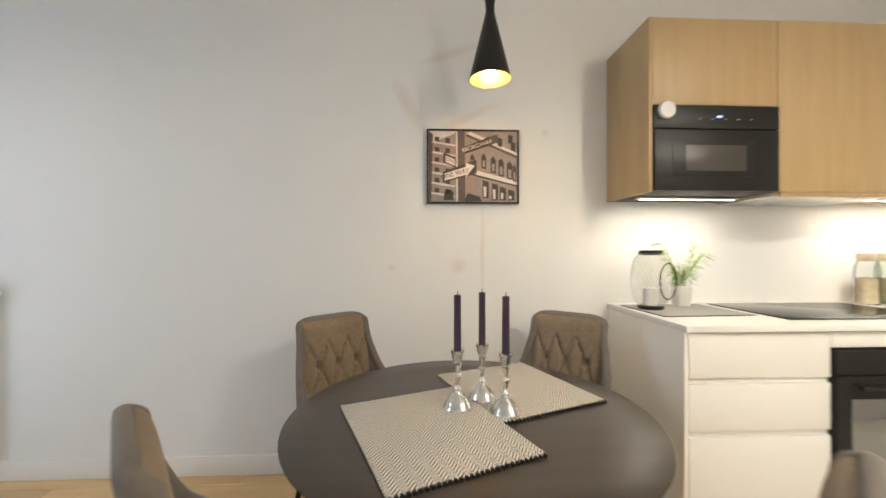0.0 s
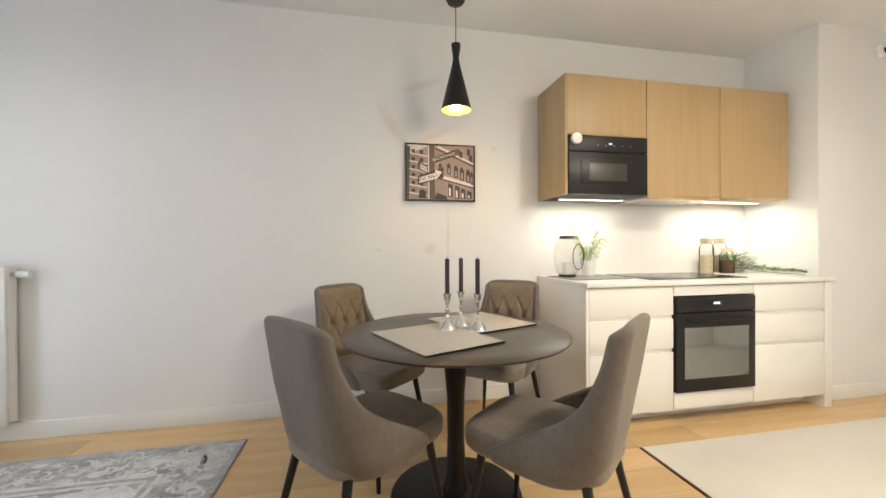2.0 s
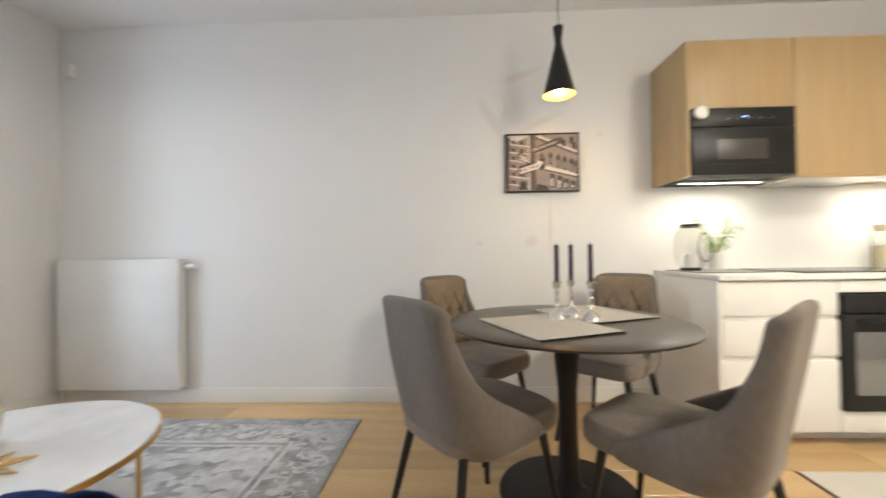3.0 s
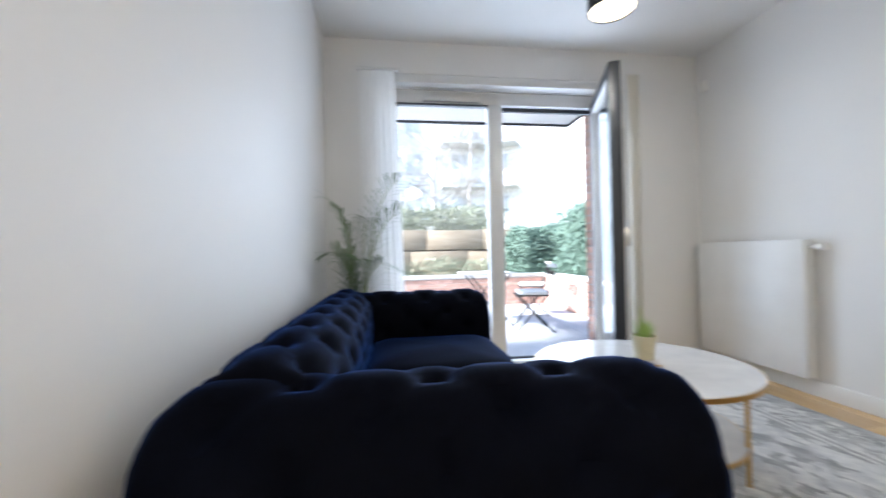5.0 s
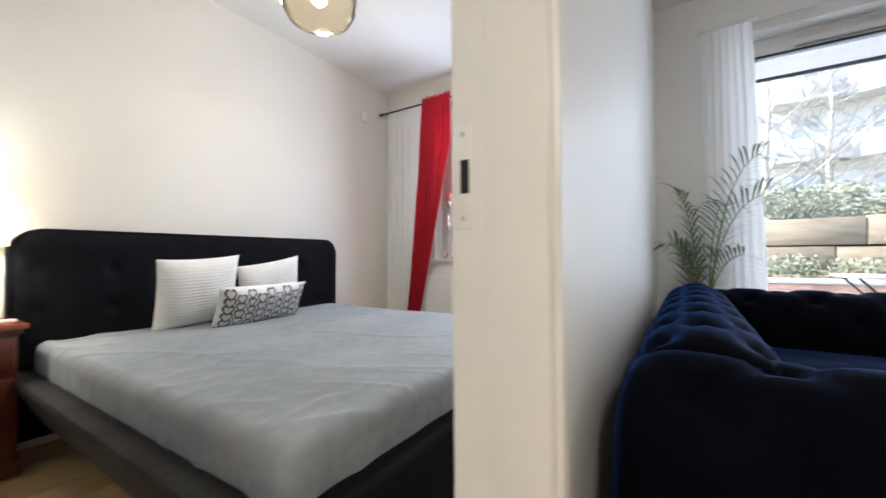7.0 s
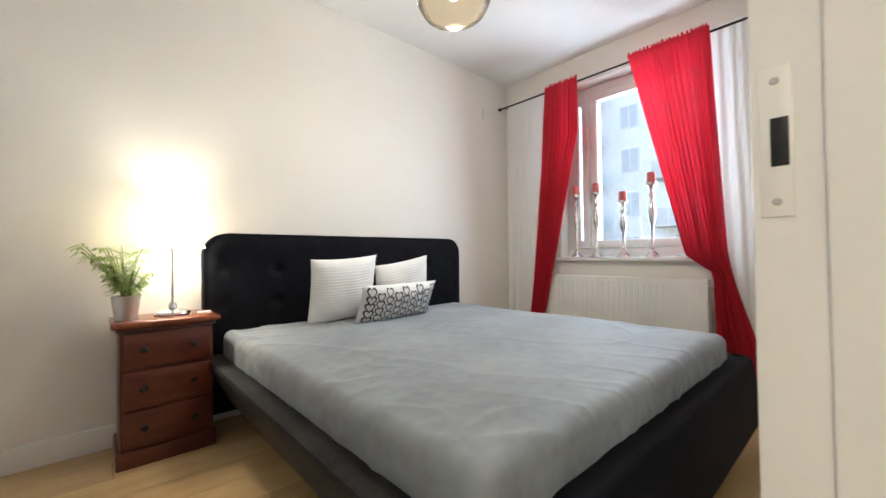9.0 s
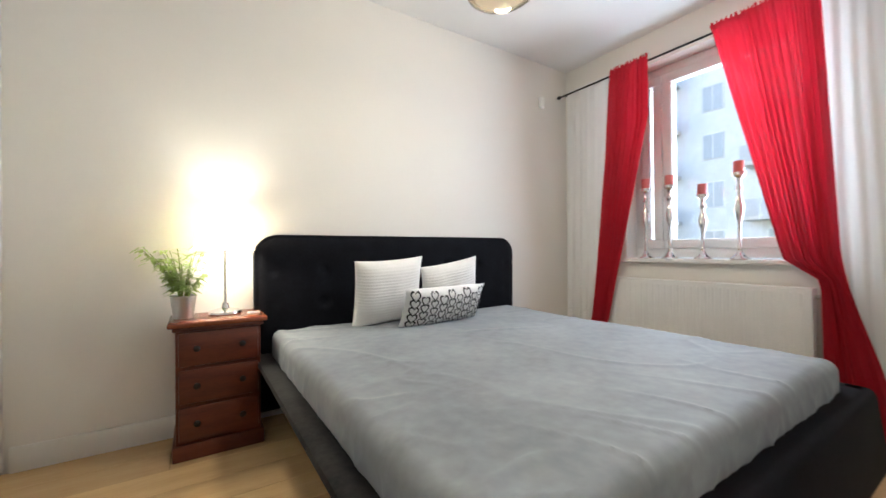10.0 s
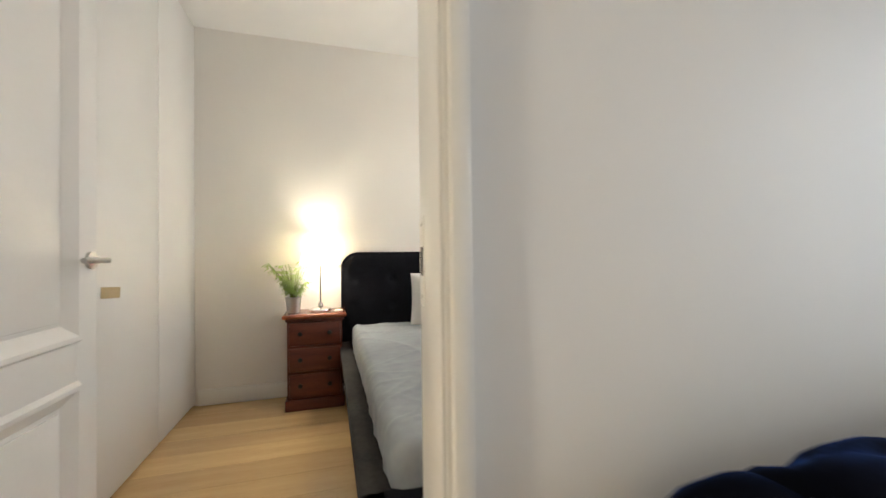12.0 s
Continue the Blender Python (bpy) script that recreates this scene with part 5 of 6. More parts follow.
def heart_ring(cx, cz, s):
    prev = None
    for i in range(19):
        t = 2 * math.pi * i / 18
        hx, hz = 16 * math.sin(t) ** 3 / 17, (13 * math.cos(t) - 5 * math.cos(2 * t) - 2 * math.cos(3 * t) - math.cos(4 * t)) / 17
        row = []
        for g in (1.07, 0.76):
            x, z = cx + hx * s * g, cz + hz * s * 1.15 * g
            y = pillow_swell(max(-1, min(1, x / 0.31)), max(-1, min(1, z / 0.125)), x, z, 0.13, 3) + 0.003
            row.append(hearts.verts.new((x, y, z + 0.125)))
        if prev:
            hearts.faces.new((prev[0], row[0], row[1], prev[1]))
        prev = row


for cx in range(9):
    for cz in range(5):
        hz0 = -0.088 + cz * 0.045 + (0.020 if cx % 2 else 0.0)
        if hz0 < 0.105:
            heart_ring(-0.254 + cx * 0.0635, hz0, 0.0275 + 0.0025 * ((cx * 7 + cz * 3) % 3))
part("heart_print", hearts, BLACK, pc, "black printed hearts")

# nightstand with lamp and plant
ns = thing("nightstand", pose(-0.132, SY + 0.020, 0), "reddish mahogany three-drawer nightstand beside the bed", "nightstand")
NW, ND = 0.36, 0.30
part("body", box((-NW / 2, 0.0, 0.06), (NW / 2, ND - 0.004, 0.605), 0.004), MAHOG, ns)
part("plinth", box((-NW / 2 - 0.014, 0.0, 0.0), (NW / 2 + 0.014, ND + 0.012, 0.075), 0.008), MAHOG, ns)
part("moulding", box((-NW / 2 - 0.012, 0.0, 0.600), (NW / 2 + 0.012, ND + 0.010, 0.620), 0.008), MAHOG, ns)
part("top", box((-NW / 2 - 0.03, 0.0, 0.620), (NW / 2 + 0.03, ND + 0.028, 0.645), 0.009), mat("mahogany top", (0.26, 0.075, 0.03), 0.25, other=(0.16, 0.04, 0.018), scale=4, fine=40, bump=0.05, stretch=(7, 1, 1)), ns)
for z0 in (0.088, 0.262, 0.436):
    d = part("drawer", box((-NW / 2 + 0.012, ND - 0.006, z0), (NW / 2 - 0.012, ND + 0.010, z0 + 0.158), 0.008), MAHOG, ns)
    for x in (-0.095, 0.095):
        part("knob", lathe([(0.007, 0.0), (0.006, 0.012), (0.014, 0.018), (0.015, 0.024), (0.009, 0.030), (0.0, 0.031)], 14, cap=False), BLACK, d, "dark turned knob", m=pose(x, ND + 0.009, z0 + 0.085, -90, 0, 0))
tl = thing("table_lamp", pose(-0.165, -3.68, 0.645), "steel table lamp with a glowing cream shade on the nightstand", "lamp")
part("base", lathe([(0.0, 0.0), (0.074, 0.0), (0.078, 0.006), (0.075, 0.018), (0.052, 0.026), (0.02, 0.034), (0.015, 0.06), (0.0, 0.062)], 36, cap=False), STEEL, tl)
part("stem", tube([(0, 0, 0.055), (0, 0, 0.40)], 0.006, 10), STEEL, tl)
sh = part("shade", lathe([(0.145, 0.335), (0.085, 0.56)], 40, cap=False), SHADE, tl, "glowing cream fabric shade")
for k in range(3):
    a = k * 2.09
    part("shade_carrier", tube([(0, 0, 0.345), (0.143 * math.cos(a), 0.143 * math.sin(a), 0.338)], 0.0018, 5), STEEL, tl)
part("bulb", lathe([(0.012, 0.40), (0.03, 0.44), (0.028, 0.475), (0.0, 0.495)], 16, cap=False), glow("lamp bulb", (1.0, 0.84, 0.6), 6), tl).visible_shadow = False
part("pull_chain", tube([(0.02, 0.02, 0.39), (0.022, 0.022, 0.24)], 0.001, 4), STEEL, tl)
rc = thing("remote_control", pose(-0.29, -3.60, 0.645), "small white remote lying on the nightstand", "remote")
part("body", box((-0.03, -0.014, 0), (0.03, 0.014, 0.012), 0.005), WHITE, rc)


def leafy_plant(x, y, z, s, label, seed, pot, stalks):
    t = thing("potted_plant", pose(x, y, z), label, "plant")
    part("pot", lathe([(0.0, 0.0), (0.038 * s, 0.0), (0.050 * s, 0.095 * s), (0.053 * s, 0.097 * s), (0.050 * s, 0.100 * s), (0.045 * s, 0.085 * s), (0.0, 0.085 * s)], 28, cap=False), pot, t, "metal pot")
    r = random.Random(seed)
    stems, leaves = bmesh.new(), bmesh.new()
    for k in range(stalks):
        a, lean, top = r.random() * 6.28, 0.15 + 0.75 * r.random(), (0.09 + 0.15 * r.random()) * s
        pts = [Vector((0.015 * s * math.cos(a), 0.015 * s * math.sin(a), 0.085 * s)) + Vector((math.cos(a) * lean * top * q ** 1.6 * 0.8, math.sin(a) * lean * top * q ** 1.6 * 0.8, top * q)) for q in [i / 6 for i in range(7)]]
        tube(pts, 0.0016 * s, 4, stems)
        for i in range(2, 7):
            for sg in (-1, 1):
                for rep in range(2):
                    b = a + sg * (1.1 + 0.5 * r.random())
                    blade(leaves, pts[i] + Vector((0, 0, -0.008 * rep)), (math.cos(b), math.sin(b), 0.35 * r.random()), (0.040 + 0.035 * r.random()) * s, 0.011 * s, 0.022 * s, 4)
    tagged(part("stems", stems, STEM, t), kind="stuff")
    tagged(part("leaves", leaves, LEAF, t), kind="stuff")
    return t


leafy_plant(0.018, -3.66, 0.645, 1.12, "small feathery green plant in a metal pot on the nightstand", 4, BRUSHED, 30)
leafy_plant(1.43, 1.79, 0.903, 1.05, "small feathery green plant in a white metal pot on the worktop", 6, WHITE, 13)

# bedroom ceiling lamp
bl = thing("ceiling_lamp", pose(-1.2, -2.66, H), "champagne glass dome pendant lamp, lit", "lamp")
part("ceiling_rose", lathe([(0.0, 0.0), (0.06, 0.0), (0.055, -0.025), (0.0, -0.03)], 28, cap=False), BRUSHED, bl)
part("stem", tube([(0, 0, -0.025), (0, 0, -0.33)], 0.006, 8), BRUSHED, bl)
gs = part("glass_shade", lathe([(0.03, -0.26), (0.10, -0.265), (0.165, -0.29), (0.185, -0.33), (0.188, -0.44), (0.18, -0.51), (0.15, -0.56), (0.09, -0.59), (0.0, -0.60)], 48, cap=False), SMOKE, bl, "champagne glass shade")
gs.visible_shadow = False
part("bulb", lathe([(0.015, -0.33), (0.04, -0.42), (0.035, -0.47), (0.0, -0.50)], 20, cap=False), glow("ceiling bulb", (1.0, 0.86, 0.62), 7), bl, "glowing bulb").visible_shadow = False

# curtains and rod
rod = thing("curtain_rod", pose(0, 0, 0), "thin dark metal curtain rod above the bedroom window", "curtain rod")
part("pole", tube([(-2.95, -3.85 + 0.06, 2.41), (-2.95, -1.66, 2.41)], 0.008, 10), BLACK, rod)
for y in (-3.79, -1.66):
    part("finial", lathe([(0.0, 0.0), (0.016, 0.004), (0.018, 0.012), (0.010, 0.02), (0.012, 0.03), (0.0, 0.034)], 14, cap=False), BLACK, rod, m=pose(-2.95, y + (0.0 if y > -3 else -0.0), 2.41, 90 if y < -3 else -90, 0, 0))
for y in (-3.74, -1.72):
    part("bracket", tube([(-2.95, y, 2.41), (WX, y, 2.41)], 0.006, 8), BLACK, rod)
for nm, y0a, y0b, y1a, y1b, folds, sd in (("white", -3.72, -3.74, -3.27, -3.30, 6, 2), ("white", -2.0, -1.96, -1.67, -1.56, 5, 6)):
    c = thing("curtain", pose(0, 0, 0), "white sheer curtain hanging on the rod to the floor", "curtain", "white bedroom curtains")
    part("cloth", drape(lambda v, a=y0a, b=y0b: b + (a - b) * v, lambda v, a=y1a, b=y1b: b + (a - b) * v, -2.965, 0.02, 2.44, folds, 0.008, seed=sd), SHEER, c)


def gathered(fn_y0, fn_y1, x, z0, z1, folds, amp, seed=0):
    """Voile bunched on the rod: fine uneven pleats, a ruffled heading and soft slack below."""
    def f(u, v):
        z = z0 + v * (z1 - z0)
        w0, w1 = fn_y0(v), fn_y1(v)
        q = u + 0.018 * math.sin(11 * u + seed) * math.sin(2.5 * v + seed)
        y = w0 + q * (w1 - w0)
        ph = u * folds * 2 * math.pi
        w = math.sin(ph + 0.9 * math.sin(2.3 * v + seed)) * (0.6 + 0.4 * math.sin(u * 7.3 + seed)) + 0.45 * math.sin(ph * 2.37 + seed + 1.6 * v) + 0.25 * math.sin(ph * 4.9 + 3 * seed)
        tight = 1 - 0.55 * math.exp(-((z - z1 + 0.045) / 0.03) ** 2)
        top = 0.012 * math.sin(ph * 1.7 + seed) * smoothstep(z1 - 0.04, z1, z)
        return Vector((x + amp * w * tight * (0.5 + 0.5 * (1 - v)) + 0.012 * noise.noise((u * 5, v * 5, seed)), y + 0.004 * math.sin(ph * 3.1), z + top))
    return sheet(f, 190, 44)


c = thing("curtain", pose(0, 0, 0), "red voile curtain pulled aside below the rod", "curtain", "red bedroom curtains")
part("cloth", gathered(lambda v: -3.50 + 0.235 * v ** 0.7, lambda v: -3.36 + 0.42 * min(1, v / 0.8) ** 1.0, -2.935, 0.10, 2.455, 9, 0.016, seed=3), REDSHEER, c)
c = thing("curtain", pose(0, 0, 0), "red voile curtain swept aside and pooling on the floor", "curtain", "red bedroom curtains")
part("cloth", gathered(lambda v: -1.985 - 0.02 * v if v < 0.31 else -1.992 - 0.135 * smoothstep(0.31, 0.37, v) - 0.385 * ((v - 0.31) / 0.69), lambda v: -1.72 - 0.16 * smoothstep(0, 0.4, v) - 0.105 * v, -2.925, 0.012, 2.46, 13, 0.018, seed=5), REDSHEER, c)


def puddle(u, v):
    a, r = u * 6.283, v
    return Vector((-2.86 + 0.16 * r * math.cos(a), -1.74 + 0.16 * r * math.sin(a), 0.012 + 0.045 * (1 - r) * (1 + 0.5 * math.sin(5 * a)) + 0.015 * math.sin(9 * a + 4 * r) * r * (1 - r) * 4))


part("floor_folds", sheet(puddle, 50, 10), REDSHEER, c)
for y, h in ((-3.05, 0.56), (-2.865, 0.56), (-2.64, 0.46), (-2.42, 0.58)):
    candlestick("candlestick", -3.075, y, 0.8925, h, 0.058, "tall silver candlestick with a red pillar candle on the sill", STEEL, REDWAX, 0.031, 0.075, "candlesticks on the bedroom sill")
dt = thing("alarm_sensor", pose(-2.72, SY + 0.002, 2.32), "small white alarm sensor high on the wall", "sensor")
part("case", box((-0.03, 0, -0.05), (0.03, 0.035, 0.05), 0.012), WHITE, dt)

sd = thing("wall_sensor", pose(3.575, 1.408, 2.535, 90, 0, 0), "round white sensor on the wall beside the kitchen", "sensor")
part("case", lathe([(0.0, 0.0), (0.045, 0.0), (0.048, 0.01), (0.044, 0.03), (0.0, 0.036)], 28, cap=False), WHITE, sd)
part("lens", lathe([(0.022, 0.033), (0.018, 0.040), (0.0, 0.042)], 20, cap=False), BLACK, sd, "dark lens")
dl = thing("motion_detector", pose(-2.98, NY - 0.002, 2.38, 0, 0, 180), "small white motion detector high beside the window", "detector")
part("case", box((-0.03, 0, -0.05), (0.03, 0.035, 0.05), 0.012), WHITE, dl)

# wardrobe and open door
WDX = 0.68
ywd = [SY, -3.23, -2.635, -2.04, -1.44]
for i in range(4):
    u = thing("wardrobe", pose(0, 0, 0), "white full-height built-in wardrobe unit with a flush door", "wardrobe", "built-in wardrobe units")
    part("body", box((WDX + 0.022, ywd[i] + 0.001, 0.0), (1.295, ywd[i + 1] - 0.001, H - 0.004), 0.001), TRIM, u)
    part("wardrobe_door", box((WDX, ywd[i] + 0.003, 0.018), (WDX + 0.02, ywd[i + 1] - 0.003, H - 0.008), 0.003), TRIM, u)
tp = thing("tape_strip", pose(WDX - 0.001, -2.735, 0.897, 4, 0, 0), "torn strip of brown tape on the wardrobe door", "tape")
part("tape", box((-0.0006, -0.078, -0.024), (0.0, 0.075, 0.024), 0), TAPE, tp)
DH = 2.02
door = thing("door_3", pose(0.47, -1.392, 0, 0, 0, -91), "open white panelled bedroom door with a steel lever handle", "door", kind="structure")
DL = 0.765
part("door_leaf", box((0, 0.006, 0.008), (DL, 0.034, DH), 0.002), TRIM, door)


def frame_ring(x0, x1, z0, z1, w, y0, y1, bm=None):
    """A sloped moulding round a sunk panel."""
    bm = bm or bmesh.new()
    o = [(x0, z0), (x1, z0), (x1, z1), (x0, z1)]
    i = [(x0 + w, z0 + w), (x1 - w, z0 + w), (x1 - w, z1 - w), (x0 + w, z1 - w)]
    a = [bm.verts.new((x, y0, z)) for x, z in o]
    b = [bm.verts.new((x, y1, z)) for x, z in i]
    for k in range(4):
        bm.faces.new((a[k], a[(k + 1) % 4], b[(k + 1) % 4], b[k]))
    return bm


# stiles and rails stand proud of the panels on the room side
for lo, hi in (((0.0, 0.034, 0.008), (0.10, 0.046, DH)), ((DL - 0.10, 0.034, 0.008), (DL, 0.046, DH)), ((0.10, 0.034, 0.008), (DL - 0.10, 0.046, 0.16)),
               ((0.10, 0.034, 0.69), (DL - 0.10, 0.046, 0.82)), ((0.10, 0.034, DH - 0.12), (DL - 0.10, 0.046, DH))):
    part("stile", box(lo, hi, 0.0015), TRIM, door)
    part("stile", box((lo[0], -0.006, lo[2]), (hi[0], 0.006, hi[2]), 0.0015), TRIM, door)
for z0, z1 in ((0.16, 0.69), (0.82, DH - 0.12)):
    for y0, y1, y2 in ((0.046, 0.060, 0.0345), (-0.006, -0.020, 0.0055)):
        mo = frame_ring(0.088, DL - 0.088, z0 - 0.012, z1 + 0.012, 0.010, y0, y1)
        mo = frame_ring(0.098, DL - 0.098, z0 - 0.002, z1 + 0.002, 0.012, y1, y1 * 0.9 + y0 * 0.1, mo)
        part("panel_moulding", frame_ring(0.110, DL - 0.110, z0 + 0.010, z1 - 0.010, 0.034, y1 * 0.9 + y0 * 0.1, y2, mo), TRIM, door)
    part("raised_field", box((0.155, 0.034, z0 + 0.055), (DL - 0.155, 0.041, z1 - 0.055), 0.003), TRIM, door)
    part("raised_field", box((0.155, -0.001, z0 + 0.055), (DL - 0.155, 0.006, z1 - 0.055), 0.003), TRIM, door)
for sg, yy in ((1, 0.046), (-1, -0.006)):
    hr = part("handle_rose", lathe([(0.0, 0.0), (0.026, 0.0), (0.026, 0.008), (0.0, 0.010)], 28, cap=False), BRUSHED, door, "round steel rose", m=pose(DL - 0.036, yy, 1.04, -90 * sg, 0, 0))
    part("door_handle", tube([(DL - 0.036, yy, 1.04), (DL - 0.036, yy + sg * 0.045, 1.04), (DL - 0.05, yy + sg * 0.052, 1.04), (DL - 0.165, yy + sg * 0.052, 1.04)], 0.0095, 12, taper=0.008), BRUSHED, door, "steel lever handle")

# ---- worktop things ----
tr = thing("tray_mat", pose(1.36, 1.68, 0.8965, 0, 0, 3), "grey cloth mat under the lantern on the worktop", "mat")
part("cloth", box((-0.21, -0.17, 0), (0.21, 0.17, 0.005), 0.002), mat("grey cloth mat", (0.40, 0.39, 0.36), 0.9, scale=60, fine=300, bump=0.4), tr)
part("border", box((-0.216, -0.176, -0.0002), (0.216, 0.176, 0.003), 0.001), BLACK, tr, "dark hem")
ln = thing("lantern", pose(1.215, 1.70, 0.902), "wire mesh lantern with a white candle on the worktop", "lantern")
part("base", lathe([(0.0, 0.0), (0.055, 0.0), (0.06, 0.01), (0.055, 0.018), (0.0, 0.02)], 32, cap=False), BLACK, ln)
part("lid", lathe([(0.050, 0.262), (0.054, 0.275), (0.050, 0.285), (0.044, 0.285), (0.044, 0.265)], 32, cap=False), BLACK, ln)
wire = bmesh.new()


def lan_r(t):
    return 0.052 + 0.036 * math.sin(math.pi * min(1, max(0, t))) ** 0.45


for k in range(26):
    for sg in (-1, 1):
        pts = [(lan_r(t) * math.cos(k * 0.2417 + sg * 1.5 * t), lan_r(t) * math.sin(k * 0.2417 + sg * 1.5 * t), 0.015 + 0.255 * t) for t in [i / 12 for i in range(13)]]
        tube(pts, 0.0008, 4, wire)
tagged(part("wire_mesh", wire, BRUSHED, ln, "grey wire mesh"), kind="stuff")
part("candle", lathe([(0.033, 0.019), (0.033, 0.10), (0.0, 0.102)], 24, cap=False), WHITE, ln, "white pillar candle")
part("carry_ring", tube([(0.09 + 0.004, 0.055 * math.cos(a), 0.14 + 0.085 * math.sin(a)) for a in [i * 0.2618 for i in range(25)]], 0.003, 6), BLACK, ln, "black carrying ring", m=pose(0, 0, 0, 0, 0, -70))
for x, y, s, fill, lab in ((2.50, 1.84, 1.0, PASTA, "cork-lidded glass jar of pale grain on the worktop"), (2.66, 1.87, 1.0, PASTA, "cork-lidded glass jar of pale flakes on the worktop"), (2.62, 1.77, 0.72, COFFEE, "small cork-lidded glass jar of beans on the worktop")):
    j = thing("storage_jar", pose(x, y, 0.8965), lab, "jar", "storage jars on the worktop")
    part("glass_body", lathe([(0.0, 0.0), (0.046, 0.0), (0.05, 0.006), (0.05, 0.20 * s), (0.038, 0.225 * s), (0.038, 0.245 * s)], 28, cap=False), JARGLASS, j, "clear glass")
    part("contents", lathe([(0.0, 0.004), (0.045, 0.006), (0.045, 0.14 * s), (0.0, 0.145 * s)], 24, cap=False), fill, j)
    part("lid", lathe([(0.036, 0.232 * s), (0.042, 0.25 * s), (0.042, 0.275 * s), (0.0, 0.277 * s)], 24, cap=False), CORK, j, "cork lid")
gb = thing("garland_plant", pose(2.78, 1.82, 0.8965), "trailing leafy green garland in a white bowl on the worktop", "plant")
part("bowl", lathe([(0.0, 0.0), (0.035, 0.0), (0.065, 0.055), (0.061, 0.056), (0.033, 0.008), (0.0, 0.008)], 28, cap=False), WHITE, gb)
rnd = random.Random(21)
bm = bmesh.new()
for k in range(560):
    if k < 360:
        a, r, z = rnd.random() * 6.28, 0.12 * rnd.random() ** 0.5, 0.04 + 0.14 * rnd.random()
        p = (r * math.cos(a) - 0.03, r * math.sin(a), z * (1 - 2.5 * r))
    else:
        q = rnd.random()
        p = (-0.02 + 0.16 * q + 0.03 * rnd.random(), -0.02 - 0.36 * q + 0.04 * (rnd.random() - 0.5), 0.012 + 0.045 * (1 - q) * rnd.random() + 0.012)
        a = rnd.random() * 6.28
    blade(bm, p, (math.cos(a), math.sin(a), rnd.random() - 0.2), 0.034 + 0.02 * rnd.random(), 0.019, 0.006, 3)
tagged(part("leaves", bm, mat("garland leaf", (0.30, 0.42, 0.19), 0.55, other=(0.17, 0.27, 0.10), scale=20, fine=80, bump=0.05), gb), kind="stuff")
part("vine", tube([(0, 0, 0.06), (0.03, -0.10, 0.02), (0.10, -0.25, 0.01), (0.14, -0.38, 0.008)], 0.003, 6), STEM, gb)

# ---- terrace ----
structure("ground", box((-400, -300, -0.9), (-3.65, 300, -0.35)), GRASS, "winter lawn and garden soil beyond the terrace", "ground")
structure("terrace_slab", box((-7.1, -5.0, -0.34), (-3.52, 2.12, -0.052)), MORTAR, "joint bed of the paved terrace", "terrace")
facade_bm = bmesh.new()
for lo, hi in (((-3.50, -6.0, -0.3), (-3.30, -3.215, 3.4)), ((-3.50, -3.215, -0.3), (-3.30, -2.0, 0.87)), ((-3.50, -3.215, 2.44), (-3.30, -2.0, 3.4)), ((-3.50, -2.0, -0.3), (-3.30, -0.80, 3.4)),
               ((-3.50, -0.80, 2.40), (-3.30, 1.10, 3.4)), ((-3.50, 1.10, -0.3), (-3.30, 6, 3.4)), ((-3.50, -0.80, -0.3), (-3.30, 1.10, -0.006))):
    box(lo, hi, bm=facade_bm)
facade_wall = structure("outer_wall", facade_bm, MORTAR, "red brick outer wall of the building", "facade")
balcony = thing("balcony_slab", pose(0, 0, 0), "pale balcony slab above the terrace with a dark drip edge", "balcony", kind="structure")
part("slab", box((-4.65, -1.9, 2.60), (-3.50, 1.50, 2.78), 0.01), RENDERW, balcony)
part("drip_edge", box((-4.68, -1.9, 2.575), (-4.652, 1.52, 2.66), 0.003), ANTHRA, balcony, "dark metal drip edge")
part("drip_edge", box((-4.652, 1.502, 2.575), (-3.51, 1.52, 2.66), 0.003), ANTHRA, balcony, "dark metal drip edge")

par = thing("parapet_wall", pose(0, 0, 0), "low red brick terrace wall with pale stone coping", "wall", kind="structure")
part("core", box((-7.30, 2.15, -0.34), (-3.52, 2.36, 0.50)), MORTAR, par)
part("core", box((-7.34, -5.0, -0.34), (-7.13, 2.149, 0.50)), MORTAR, par)
part("coping", box((-7.36, 2.12, 0.502), (-3.51, 2.40, 0.56), 0.008), COPING, par, "pale stone coping")
part("coping", box((-7.38, -5.0, 0.502), (-7.10, 2.118, 0.56), 0.008), COPING, par, "pale stone coping")


def folding_chair(m, label):
    t = thing("folding_chair", m, label, "chair", "terrace chairs")
    for sx in (-0.19, 0.19):
        part("leg", tube([(sx, -0.22, 0.0), (sx, 0.20, 0.45)], 0.010, 8), BLACK, t)
        part("back_leg", tube([(sx * 0.9, 0.24, 0.0), (sx * 0.9, -0.16, 0.46), (sx * 0.9, -0.27, 0.84)], 0.010, 8), BLACK, t)
    part("stretcher", tube([(-0.19, -0.15, 0.08), (0.19, -0.15, 0.08)], 0.007, 6), BLACK, t)
    part("stretcher", tube([(-0.17, 0.17, 0.08), (0.17, 0.17, 0.08)], 0.007, 6), BLACK, t)
    for k in range(5):
        part("seat_slat", box((-0.2, -0.17 + k * 0.078, 0.445), (0.2, -0.11 + k * 0.078, 0.46), 0.003), BLACK, t)
    for z in (0.70, 0.79):
        part("back_slat", box((-0.19, -0.275 + (0.84 - z) * 0.15, z), (0.19, -0.258 + (0.84 - z) * 0.15, z + 0.05), 0.003), COPING if z > 0.75 else BLACK, t)
    part("seat_pad", cushion(0.39, 0.37, 0.045, 0.461, 0.01, 0.003), LINEN, t, "white seat pad")
    return t


